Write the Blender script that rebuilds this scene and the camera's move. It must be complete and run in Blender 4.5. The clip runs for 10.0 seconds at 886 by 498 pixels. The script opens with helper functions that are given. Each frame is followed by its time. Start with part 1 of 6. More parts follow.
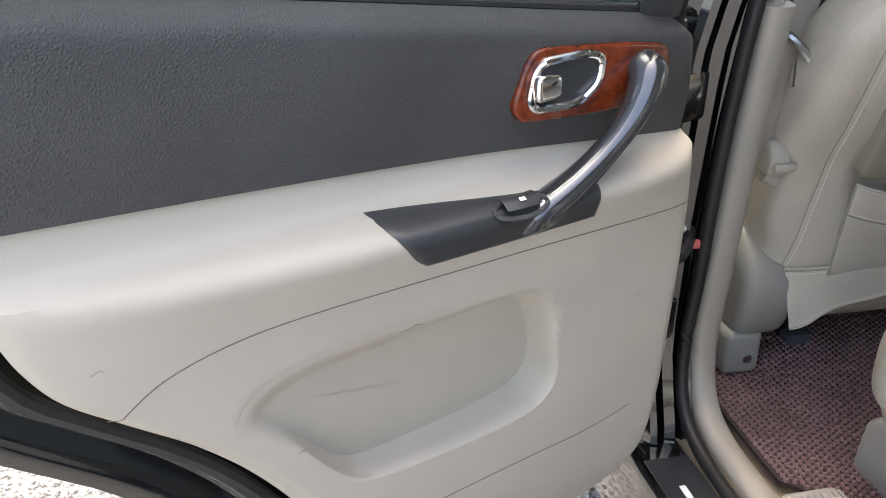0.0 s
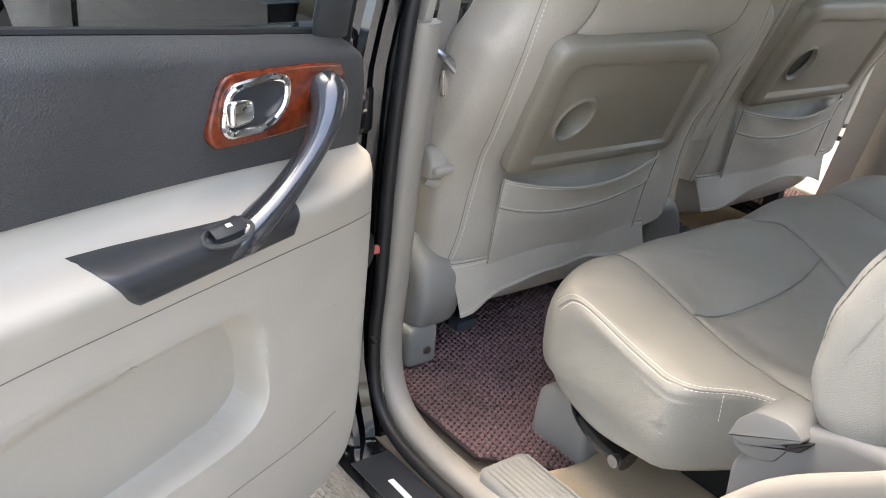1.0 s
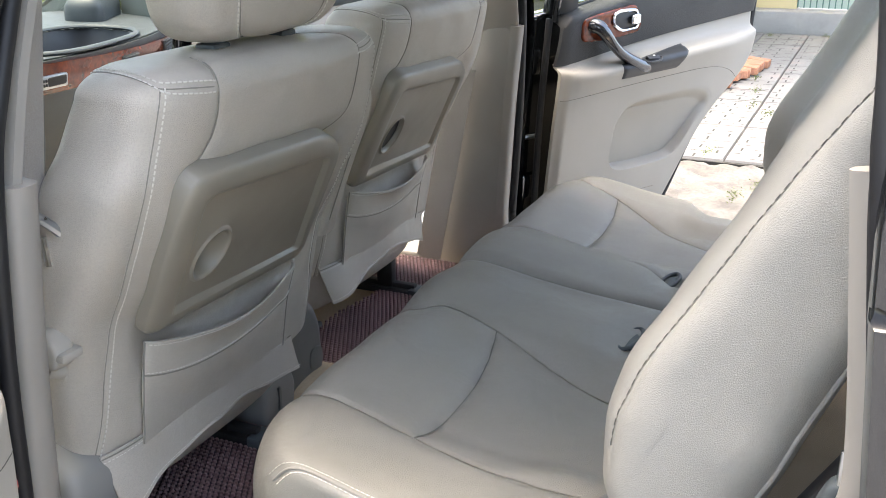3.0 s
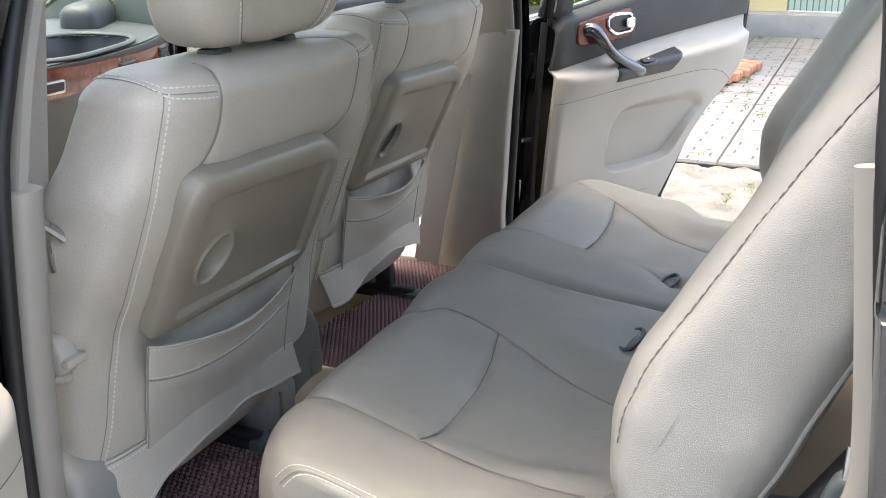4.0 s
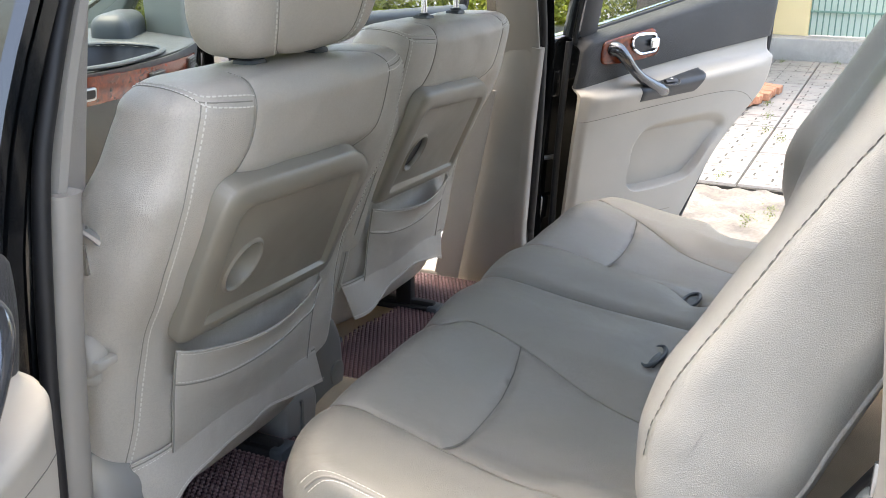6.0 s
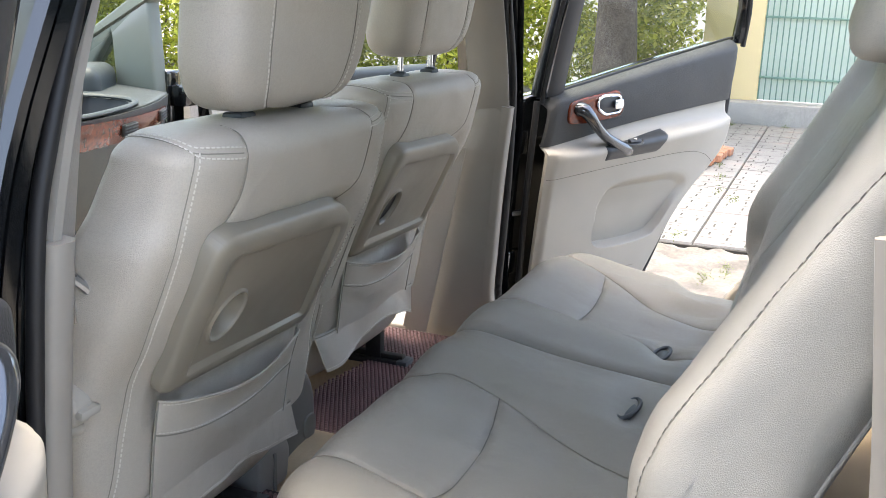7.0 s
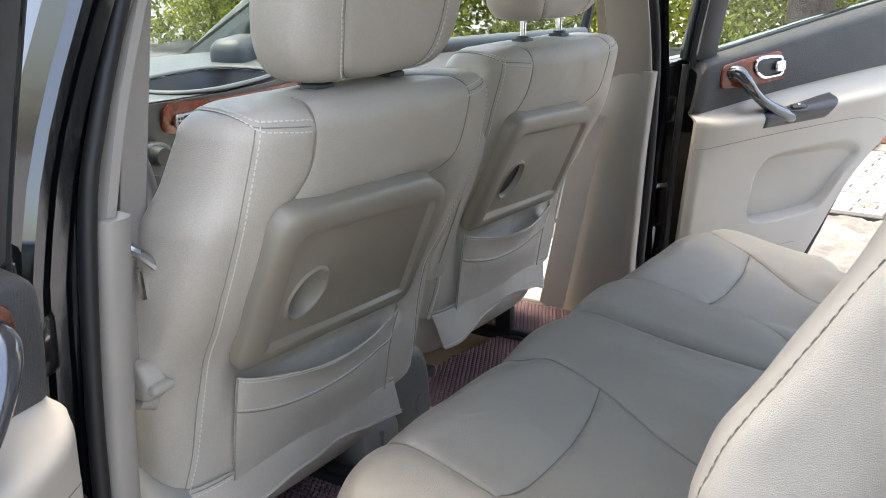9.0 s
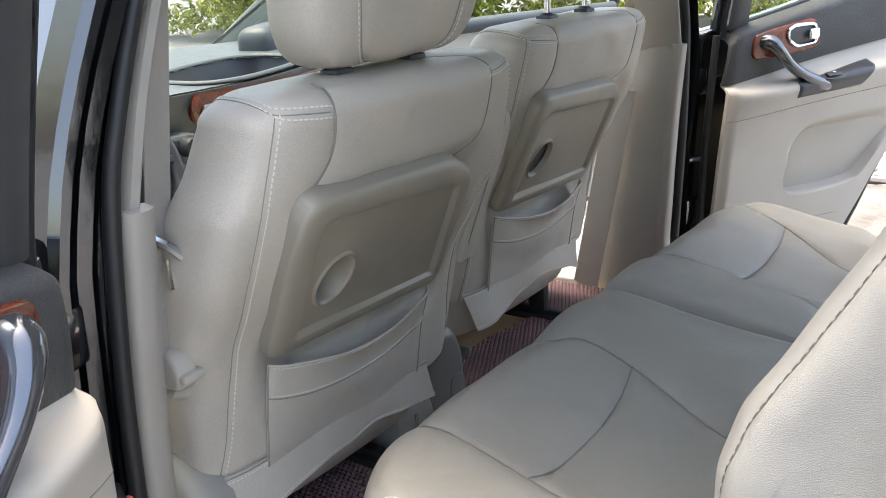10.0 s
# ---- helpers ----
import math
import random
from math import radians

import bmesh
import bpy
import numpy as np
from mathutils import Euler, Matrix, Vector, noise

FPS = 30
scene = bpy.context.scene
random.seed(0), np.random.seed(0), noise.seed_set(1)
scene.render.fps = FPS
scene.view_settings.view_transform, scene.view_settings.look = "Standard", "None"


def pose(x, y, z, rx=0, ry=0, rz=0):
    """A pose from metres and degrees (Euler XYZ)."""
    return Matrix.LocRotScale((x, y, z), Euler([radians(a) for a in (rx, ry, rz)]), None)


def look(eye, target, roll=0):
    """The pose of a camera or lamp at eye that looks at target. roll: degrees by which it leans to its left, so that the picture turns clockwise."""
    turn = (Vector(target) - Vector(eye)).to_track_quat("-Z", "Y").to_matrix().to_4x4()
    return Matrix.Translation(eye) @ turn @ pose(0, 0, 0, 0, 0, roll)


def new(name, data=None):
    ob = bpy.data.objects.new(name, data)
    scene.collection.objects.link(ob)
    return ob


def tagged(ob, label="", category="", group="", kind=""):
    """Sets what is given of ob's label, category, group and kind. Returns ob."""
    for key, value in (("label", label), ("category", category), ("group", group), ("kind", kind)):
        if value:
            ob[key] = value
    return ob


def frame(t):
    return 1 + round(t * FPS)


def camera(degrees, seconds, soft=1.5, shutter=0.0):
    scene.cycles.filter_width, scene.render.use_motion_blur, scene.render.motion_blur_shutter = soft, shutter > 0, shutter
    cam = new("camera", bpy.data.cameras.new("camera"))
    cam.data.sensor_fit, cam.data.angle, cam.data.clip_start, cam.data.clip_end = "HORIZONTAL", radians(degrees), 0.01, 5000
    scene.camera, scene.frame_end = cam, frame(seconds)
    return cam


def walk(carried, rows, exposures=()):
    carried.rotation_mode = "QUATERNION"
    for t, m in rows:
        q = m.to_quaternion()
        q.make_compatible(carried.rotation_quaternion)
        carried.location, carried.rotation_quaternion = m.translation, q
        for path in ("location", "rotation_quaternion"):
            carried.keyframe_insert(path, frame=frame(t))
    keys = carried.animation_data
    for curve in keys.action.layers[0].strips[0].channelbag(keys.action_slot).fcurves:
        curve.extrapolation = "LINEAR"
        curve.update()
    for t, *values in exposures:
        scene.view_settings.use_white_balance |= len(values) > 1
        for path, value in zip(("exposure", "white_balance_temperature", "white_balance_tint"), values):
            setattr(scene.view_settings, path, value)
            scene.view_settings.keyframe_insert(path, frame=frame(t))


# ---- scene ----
import functools

cam = camera(49.2, 10.0, soft=0.7)
ROWS = [
    (0.0, (-1.395, -1.026, 1.227), (-1.181, -0.158, 0.780), 1.03),
    (0.5, (-1.458, -1.033, 1.235), (-1.116, -0.201, 0.799), 3.32),
    (1.0, (-1.474, -1.007, 1.238), (-0.914, -0.292, 0.819), 4.61),
    (1.5, (-1.398, -0.898, 1.238), (-0.690, -0.306, 0.852), 3.55),
    (2.0, (-1.367, -0.829, 1.236), (-0.571, -0.343, 0.875), 1.67),
    (2.5, (-1.392, -0.776, 1.242), (-0.542, -0.376, 0.900), 0.69),
    (4.0, (-1.425, -0.751, 1.241), (-0.559, -0.375, 0.911), -0.37),
    (4.5, (-1.433, -0.749, 1.239), (-0.575, -0.360, 0.903), 0.42),
    (5.0, (-1.440, -0.748, 1.243), (-0.582, -0.347, 0.924), 0.63),
    (6.5, (-1.451, -0.730, 1.238), (-0.575, -0.352, 0.939), 0.99),
    (7.0, (-1.481, -0.715, 1.239), (-0.583, -0.360, 0.983), 1.94),
    (7.5, (-1.451, -0.731, 1.236), (-0.570, -0.341, 0.968), 2.09),
    (8.0, (-1.382, -0.764, 1.230), (-0.533, -0.327, 0.934), 1.38),
    (8.5, (-1.353, -0.782, 1.231), (-0.539, -0.285, 0.928), 0.16),
    (9.0, (-1.347, -0.796, 1.234), (-0.546, -0.273, 0.942), -0.39),
    (9.5, (-1.337, -0.798, 1.233), (-0.545, -0.265, 0.936), -1.14),
    (10.0, (-1.333, -0.808, 1.233), (-0.560, -0.254, 0.924), -2.81),
]
EXPOSURES = [(0.0, 2.6, 7600, 10), (1.2, 2.92, 7400, 10), (2.5, 2.9, 7200, 10), (10.0, 2.9, 7150, 10)]
walk(cam, [(t, look(eye, target, roll)) for t, eye, target, roll in ROWS], EXPOSURES)

# ---- light ----
SUN_UP, SUN_TURN = 79.0, 7.0
world = bpy.data.worlds.new("sky")
scene.world = world
world.use_nodes = True
wn, wl = world.node_tree.nodes, world.node_tree.links
sky = wn.new("ShaderNodeTexSky")
sky.sky_type, sky.sun_disc = "NISHITA", False
sky.sun_elevation, sky.sun_rotation = radians(SUN_UP), radians(SUN_TURN)
sky.air_density, sky.dust_density = 1.0, 4.0
wl.new(sky.outputs[0], wn["Background"].inputs[0])
wn["Background"].inputs[1].default_value = 0.15
sun_data = bpy.data.lights.new("sun", "SUN")
sun_data.energy, sun_data.angle, sun_data.color = 1.1, radians(34), (1.0, 0.96, 0.91)
sun = new("sun", sun_data)
sun.matrix_world = look((0.3, 2.5, 13), (0, 0, 0))


# ---- materials ----
def shader(name, base, rough=0.5, metal=0.0, vary=0.08, scale=6.0, grain=None, bump=0.0, coat=0.0, fleck=0.0, spec=0.5, stain=None, cell=False, creases=0.0):
    """A surface with two scales of colour change, uneven gloss and a fine relief. grain: cells or waves a metre."""
    m = bpy.data.materials.new(name)
    m.use_nodes = True
    n, l = m.node_tree.nodes, m.node_tree.links
    p = n["Principled BSDF"]
    co = n.new("ShaderNodeTexCoord").outputs["Object"]

    def tex(kind, size, detail=3.0):
        t = n.new(kind)
        t.inputs["Scale"].default_value = size
        if "Detail" in t.inputs:
            t.inputs["Detail"].default_value = detail
        l.new(co, t.inputs["Vector"])
        return t

    big = tex("ShaderNodeTexNoise", scale)
    ramp = n.new("ShaderNodeMapRange")
    ramp.inputs["From Min"].default_value, ramp.inputs["From Max"].default_value = 0.3, 0.7
    ramp.inputs["To Min"].default_value, ramp.inputs["To Max"].default_value = 1 - vary, 1 + vary
    l.new(big.outputs["Fac"], ramp.inputs["Value"])
    mul = n.new("ShaderNodeVectorMath")
    mul.operation = "SCALE"
    mul.inputs[0].default_value = base
    l.new(ramp.outputs[0], mul.inputs["Scale"])
    colour = mul.outputs[0]
    fine = tex("ShaderNodeTexNoise", (grain or 300) * 0.9, 2.0)
    if fleck:
        r2 = n.new("ShaderNodeMapRange")
        r2.inputs["From Min"].default_value, r2.inputs["From Max"].default_value = 0.35, 0.65
        r2.inputs["To Min"].default_value, r2.inputs["To Max"].default_value = 1 - fleck, 1 + fleck
        l.new(fine.outputs["Fac"], r2.inputs["Value"])
        m2 = n.new("ShaderNodeVectorMath")
        m2.operation = "SCALE"
        l.new(colour, m2.inputs[0])
        l.new(r2.outputs[0], m2.inputs["Scale"])
        colour = m2.outputs[0]
    if stain:
        st = tex("ShaderNodeTexNoise", stain[1], 6.0)
        r3 = n.new("ShaderNodeMapRange")
        r3.inputs["From Min"].default_value, r3.inputs["From Max"].default_value = stain[2], stain[2] + 0.18
        l.new(st.outputs["Fac"], r3.inputs["Value"])
        mix = n.new("ShaderNodeMix")
        mix.data_type = "RGBA"
        l.new(r3.outputs[0], mix.inputs["Factor"])
        l.new(colour, mix.inputs["A"])
        mix.inputs["B"].default_value = (*stain[0], 1)
        colour = mix.outputs["Result"]
    l.new(colour, p.inputs["Base Color"])
    rr = n.new("ShaderNodeMapRange")
    rr.inputs["To Min"].default_value, rr.inputs["To Max"].default_value = max(0.02, rough - 0.07), min(1, rough + 0.07)
    l.new(tex("ShaderNodeTexNoise", scale * 3.7).outputs["Fac"], rr.inputs["Value"])
    l.new(rr.outputs[0], p.inputs["Roughness"])
    p.inputs["Metallic"].default_value = metal
    p.inputs["Specular IOR Level"].default_value = spec
    p.inputs["Coat Weight"].default_value, p.inputs["Coat Roughness"].default_value = coat, 0.05
    if bump and grain:
        if cell:
            t = tex("ShaderNodeTexVoronoi", grain)
            t.feature = "DISTANCE_TO_EDGE"
            h = n.new("ShaderNodeMath")
            h.operation, h.use_clamp = "MULTIPLY", True
            h.inputs[1].default_value = 4.0
            l.new(t.outputs["Distance"], h.inputs[0])
            h = h.outputs[0]
        else:
            h = tex("ShaderNodeTexNoise", grain, 4.0).outputs["Fac"]
        b = n.new("ShaderNodeBump")
        b.inputs["Strength"].default_value, b.inputs["Distance"].default_value = bump, 0.3 / grain
        l.new(h, b.inputs["Height"])
        l.new(b.outputs[0], p.inputs["Normal"])
        if creases:
            w, s = tex("ShaderNodeTexNoise", 13.0, 2.5), n.new("ShaderNodeBump")
            w.inputs["Distortion"].default_value = 0.8
            s.inputs["Strength"].default_value, s.inputs["Distance"].default_value = creases, 0.02
            l.new(w.outputs["Fac"], s.inputs["Height"])
            l.new(s.outputs[0], b.inputs["Normal"])
    return m


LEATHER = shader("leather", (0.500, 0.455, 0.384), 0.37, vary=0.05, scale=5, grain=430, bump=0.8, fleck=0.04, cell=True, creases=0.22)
# The leatherette of LEATHER, darkened for the shade deeper in the cabin.
LEATHER_SHADED = shader("leather_shaded", (0.270, 0.257, 0.222), 0.36, spec=0.5, vary=0.06, scale=5, grain=480, bump=0.6, fleck=0.04, cell=True, creases=0.2)
PILLAR = shader("front_pillar_trim", (0.20, 0.225, 0.205), 0.6, vary=0.05, scale=8, grain=1200, bump=0.1)
FRAME = shader("frame_trim", (0.035, 0.036, 0.038), 0.5, vary=0.1, scale=12, grain=900, bump=0.1)
# LEATHER once more, dimmed to offset the strong light on the near backrest.
LEATHER_DIMMED = shader("leather_dimmed", (0.300, 0.290, 0.258), 0.46, vary=0.05, scale=5, grain=520, bump=0.6, fleck=0.03, cell=True, creases=0.1)
THREAD = shader("thread", (0.68, 0.65, 0.58), 0.8, grain=2500, bump=0.3)
SEAM = shader("seam", (0.26, 0.245, 0.205), 0.8)
JOINT = shader("panel_joint", (0.14, 0.13, 0.115), 0.8)
DARK_THREAD = shader("dark_thread", (0.10, 0.098, 0.09), 0.8)
TRAY = shader("tray_plastic", (0.275, 0.247, 0.196), 0.37, vary=0.04, scale=8, grain=1400, bump=0.12)
TRIM = shader("beige_plastic", (0.42, 0.39, 0.335), 0.55, spec=0.35, vary=0.04, scale=7, grain=900, bump=0.16, cell=True)
TRIM_SMOOTH = shader("pillar_plastic", (0.30, 0.277, 0.243), 0.42, vary=0.05, scale=9, grain=1600, bump=0.08)
DARK = shader("dark_panel", (0.050, 0.051, 0.052), 0.5, spec=0.45, vary=0.15, scale=7, grain=270, bump=0.9, cell=True)
DARK_SMOOTH = shader("dark_switch_plastic", (0.028, 0.031, 0.035), 0.42, vary=0.1, scale=14, grain=2000, bump=0.06)
DASH = shader("dash_plastic", (0.06, 0.072, 0.078), 0.5, vary=0.08, scale=9, grain=900, bump=0.3, cell=True)
GLOSS_BAR = shader("handle_lacquer", (0.105, 0.11, 0.12), 0.15, metal=0.7, vary=0.05, scale=12, coat=0.7)
PAINT = shader("black_paint", (0.006, 0.007, 0.008), 0.10, vary=0.2, scale=5, coat=1.0, grain=60, bump=0.04)
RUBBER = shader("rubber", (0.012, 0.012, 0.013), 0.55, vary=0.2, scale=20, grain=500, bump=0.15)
CHROME = shader("chrome", (0.86, 0.87, 0.88), 0.07, metal=1.0, vary=0.02)
STEEL = shader("steel", (0.42, 0.43, 0.44), 0.3, metal=1.0, vary=0.08)
BELT = shader("belt_webbing", (0.36, 0.335, 0.305), 0.75, grain=900, bump=0.4, fleck=0.15)
GREY = shader("grey_plastic", (0.255, 0.246, 0.228), 0.45, vary=0.05, scale=9, grain=1300, bump=0.15)
MAT = shader("coil_mat", (0.165, 0.095, 0.095), 0.5, vary=0.3, scale=9, grain=400, bump=0.4, fleck=0.3)
MAT_BASE = shader("mat_base", (0.026, 0.016, 0.016), 0.85, vary=0.2, scale=9)
CARPET = shader("carpet", (0.46, 0.36, 0.24), 0.95, vary=0.14, scale=8, grain=700, bump=0.6, fleck=0.2)
LINER = shader("headliner", (0.34, 0.33, 0.30), 0.95, vary=0.03, grain=800, bump=0.3)
SCUFF = shader("scuff_film", (0.018, 0.021, 0.026), 0.35, vary=0.1, scale=30, grain=330, bump=0.3)
WHITE = shader("white_print", (0.75, 0.75, 0.76), 0.5)
# GREY made darker to offset the strong light that falls on the recliner.
GREY_DIMMED = shader("grey_plastic_dimmed", (0.165, 0.164, 0.158), 0.45, vary=0.05, scale=9, grain=1300, bump=0.15)
CONSOLE = shader("console_plastic", (0.15, 0.152, 0.142), 0.45, vary=0.05, scale=9, grain=1200, bump=0.15)
PINK = shader("red_plastic", (0.55, 0.13, 0.12), 0.4)


def wood():
    m = shader("burl_wood", (0.2, 0.04, 0.012), 0.25, coat=0.5, spec=0.3)
    n, l = m.node_tree.nodes, m.node_tree.links
    co = n.new("ShaderNodeTexCoord")
    t = n.new("ShaderNodeTexNoise")
    t.inputs["Scale"].default_value, t.inputs["Detail"].default_value, t.inputs["Distortion"].default_value = 55, 5, 1.2
    l.new(co.outputs["Object"], t.inputs["Vector"])
    r = n.new("ShaderNodeValToRGB")
    r.color_ramp.elements[0].position, r.color_ramp.elements[0].color = 0.3, (0.06, 0.012, 0.005, 1)
    r.color_ramp.elements[1].position, r.color_ramp.elements[1].color = 0.72, (0.24, 0.042, 0.013, 1)
    mid = r.color_ramp.elements.new(0.5)
    mid.color = (0.14, 0.024, 0.008, 1)
    l.new(t.outputs["Fac"], r.inputs[0])
    l.new(r.outputs[0], n["Principled BSDF"].inputs["Base Color"])
    return m


WOOD = wood()


def glazing(name, tint):
    m = bpy.data.materials.new(name)
    m.use_nodes = True
    n, l = m.node_tree.nodes, m.node_tree.links
    n.remove(n["Principled BSDF"])
    clear, gloss, mix, fr = n.new("ShaderNodeBsdfTransparent"), n.new("ShaderNodeBsdfGlossy"), n.new("ShaderNodeMixShader"), n.new("ShaderNodeLayerWeight")
    clear.inputs[0].default_value = (*tint, 1)
    gloss.inputs["Roughness"].default_value = 0.02
    fr.inputs[0].default_value = 0.5
    power, bend = n.new("ShaderNodeMath"), n.new("ShaderNodeMath")
    power.operation, bend.operation = "POWER", "MULTIPLY_ADD"
    power.inputs[1].default_value, bend.inputs[1].default_value, bend.inputs[2].default_value = 4.0, 0.8, 0.045
    l.new(fr.outputs["Facing"], power.inputs[0])
    l.new(power.outputs[0], bend.inputs[0])
    l.new(bend.outputs[0], mix.inputs[0])
    l.new(clear.outputs[0], mix.inputs[1])
    l.new(gloss.outputs[0], mix.inputs[2])
    l.new(mix.outputs[0], n["Material Output"].inputs[0])
    return m


GLASS = glazing("window_glass", (0.56, 0.60, 0.55))
GLASS_DARK = glazing("tinted_glass", (0.16, 0.18, 0.19))


# ---- building helpers ----
def smooth(x, xs, ys):
    """A smooth curve through points, with no overshoot."""
    x, xs, ys = np.asarray(x, float), np.asarray(xs, float), np.asarray(ys, float)
    h, d = np.diff(xs), np.diff(ys) / np.diff(xs)
    m = np.zeros(len(xs))
    m[0], m[-1] = d[0], d[-1]
    for i in range(1, len(xs) - 1):
        if d[i - 1] * d[i] > 0:
            w1, w2 = 2 * h[i] + h[i - 1], h[i] + 2 * h[i - 1]
            m[i] = (w1 + w2) / (w1 / d[i - 1] + w2 / d[i])
    xc = np.clip(x, xs[0], xs[-1])
    i = np.clip(np.searchsorted(xs, xc, side="right") - 1, 0, len(xs) - 2)
    t = (xc - xs[i]) / h[i]
    return (2 * t**3 - 3 * t**2 + 1) * ys[i] + (t**3 - 2 * t**2 + t) * h[i] * m[i] + (3 * t**2 - 2 * t**3) * ys[i + 1] + (t**3 - t**2) * h[i] * m[i + 1]


def step(a, b, x):
    t = np.clip((np.asarray(x, float) - a) / (b - a), 0, 1)
    return t * t * (3 - 2 * t)


def spline(pts, n=12, closed=False):
    """Points on a soft line through pts."""
    p = [Vector(q) for q in pts]
    k = len(p)
    out = []
    for i in range(k if closed else k - 1):
        a, b, c, d = (p[(i + j) % k] if closed else p[min(max(i + j, 0), k - 1)] for j in (-1, 0, 1, 2))
        for s in range(n):
            t = s / n
            out.append(0.5 * (2 * b + (c - a) * t + (2 * a - 5 * b + 4 * c - d) * t * t + (3 * b - a - 3 * c + d) * t**3))
    return out if closed else out + [p[-1]]


def grid(f, us, vs, close_u=False, caps=False):
    """A net of faces over f(u, v); caps closes both ends in v."""
    nu, nv = len(us), len(vs)
    verts = [tuple(f(u, v)) for v in vs for u in us]
    faces = []
    for j in range(nv - 1):
        for i in range(nu if close_u else nu - 1):
            k = (i + 1) % nu
            faces.append((j * nu + i, j * nu + k, (j + 1) * nu + k, (j + 1) * nu + i))
    if caps:
        faces += [tuple(range(nu))[::-1], tuple((nv - 1) * nu + i for i in range(nu))]
    return verts, faces


def tube(path, r, sides=8, closed=False, flat=1.0, up=(0, 0, 1)):
    """A bar of round or oval section along a line. r: one radius or one for each point; flat: height over width."""
    p = [Vector(q) for q in path]
    k = len(p)
    rs = r if hasattr(r, "__len__") else [r] * k
    verts, faces = [], []
    for i in range(k):
        a, b = (p[i - 1], p[(i + 1) % k]) if closed else (p[max(i - 1, 0)], p[min(i + 1, k - 1)])
        t = (b - a).normalized()
        side = t.cross(Vector(up))
        side = side.normalized() if side.length > 1e-3 else t.cross(Vector((1, 0, 0))).normalized()
        top = side.cross(t)
        for s in range(sides):
            w = 2 * math.pi * s / sides
            verts.append(tuple(p[i] + rs[i] * (math.cos(w) * side + flat * math.sin(w) * top)))
    for i in range(k if closed else k - 1):
        for s in range(sides):
            e = (s + 1) % sides
            j = (i + 1) % k
            faces.append((i * sides + s, i * sides + e, j * sides + e, j * sides + s))
    if not closed:
        faces += [tuple(range(sides))[::-1], tuple((k - 1) * sides + s for s in range(sides))]
    return verts, faces


def box(lo, hi, bevel=0.004, seg=2, m=None):
    """A block with rounded edges."""
    bm = bmesh.new()
    bmesh.ops.create_cube(bm, size=1)
    lo, hi = Vector(lo), Vector(hi)
    for v in bm.verts:
        v.co = Vector(((lo[i] + hi[i]) / 2 + v.co[i] * (hi[i] - lo[i]) for i in range(3)))
    if bevel:
        bmesh.ops.bevel(bm, geom=bm.edges[:], offset=bevel, segments=seg, profile=0.5, affect="EDGES")
    if m is not None:
        bm.transform(m)
    out = [tuple(v.co) for v in bm.verts], [tuple(v.index for v in f.verts) for f in bm.faces]
    bm.free()
    return out


def plate(outline, lo, hi, bevel=0.003, seg=2, axis=1):
    """A plate: an outline of (a, b) swept along an axis from lo to hi, with rounded rims."""
    bm = bmesh.new()
    place = {0: lambda a, b, c: (c, a, b), 1: lambda a, b, c: (a, c, b), 2: lambda a, b, c: (a, b, c)}[axis]
    face = bm.faces.new([bm.verts.new(place(a, b, lo)) for a, b in outline])
    got = bmesh.ops.extrude_face_region(bm, geom=[face])
    move = Vector(place(0, 0, hi)) - Vector(place(0, 0, lo))
    for v in got["geom"]:
        if isinstance(v, bmesh.types.BMVert):
            v.co += move
    bmesh.ops.recalc_face_normals(bm, faces=bm.faces[:])
    if bevel:
        rims = [e for e in bm.edges if all(len(f.verts) == 4 for f in e.link_faces) is False]
        bmesh.ops.bevel(bm, geom=rims, offset=bevel, segments=seg, profile=0.5, affect="EDGES")
    bm.verts.index_update()
    out = [tuple(v.co) for v in bm.verts], [tuple(v.index for v in f.verts) for f in bm.faces]
    bm.free()
    return out


def rounded(pts, r=0.02, n=5):
    """An outline with its corners rounded."""
    out, k = [], len(pts)
    for i in range(k):
        p, a, b = Vector(pts[i]), Vector(pts[i - 1]), Vector(pts[(i + 1) % k])
        ra = r[i] if hasattr(r, "__len__") else r
        ra = min(ra, (a - p).length * 0.45, (b - p).length * 0.45)
        s, e = p + (a - p).normalized() * ra, p + (b - p).normalized() * ra
        out += [tuple((1 - t) ** 2 * s + 2 * t * (1 - t) * p + t * t * e) for t in (j / n for j in range(n + 1))]
    return out


def join(*shapes):
    verts, faces = [], []
    for v, f in shapes:
        k = len(verts)
        verts += list(v)
        faces += [tuple(i + k for i in q) for q in f]
    return verts, faces


def placed(shape, m):
    return [tuple(m @ Vector(v)) for v in shape[0]], shape[1]


def stitches(path, gap=0.0055, r=0.00055, lift=None):
    """A row of short threads along a line."""
    pts = [Vector(p) for p in path]
    out, carry = [], 0.0
    for a, b in zip(pts, pts[1:]):
        d = (b - a).length
        if d < 1e-6:
            continue
        t = carry
        while t < d:
            q = a + (b - a) * (t / d)
            e = q + (b - a).normalized() * gap * 0.62
            out.append(tube([q, e], r, 4))
            t += gap
        carry = t - d
    return join(*out)


def thing(name, at, label, category, group="", kind=""):
    ob = new(name)
    ob.location = at
    ob.empty_display_size = 0.05
    return tagged(ob, label, category, group, kind)


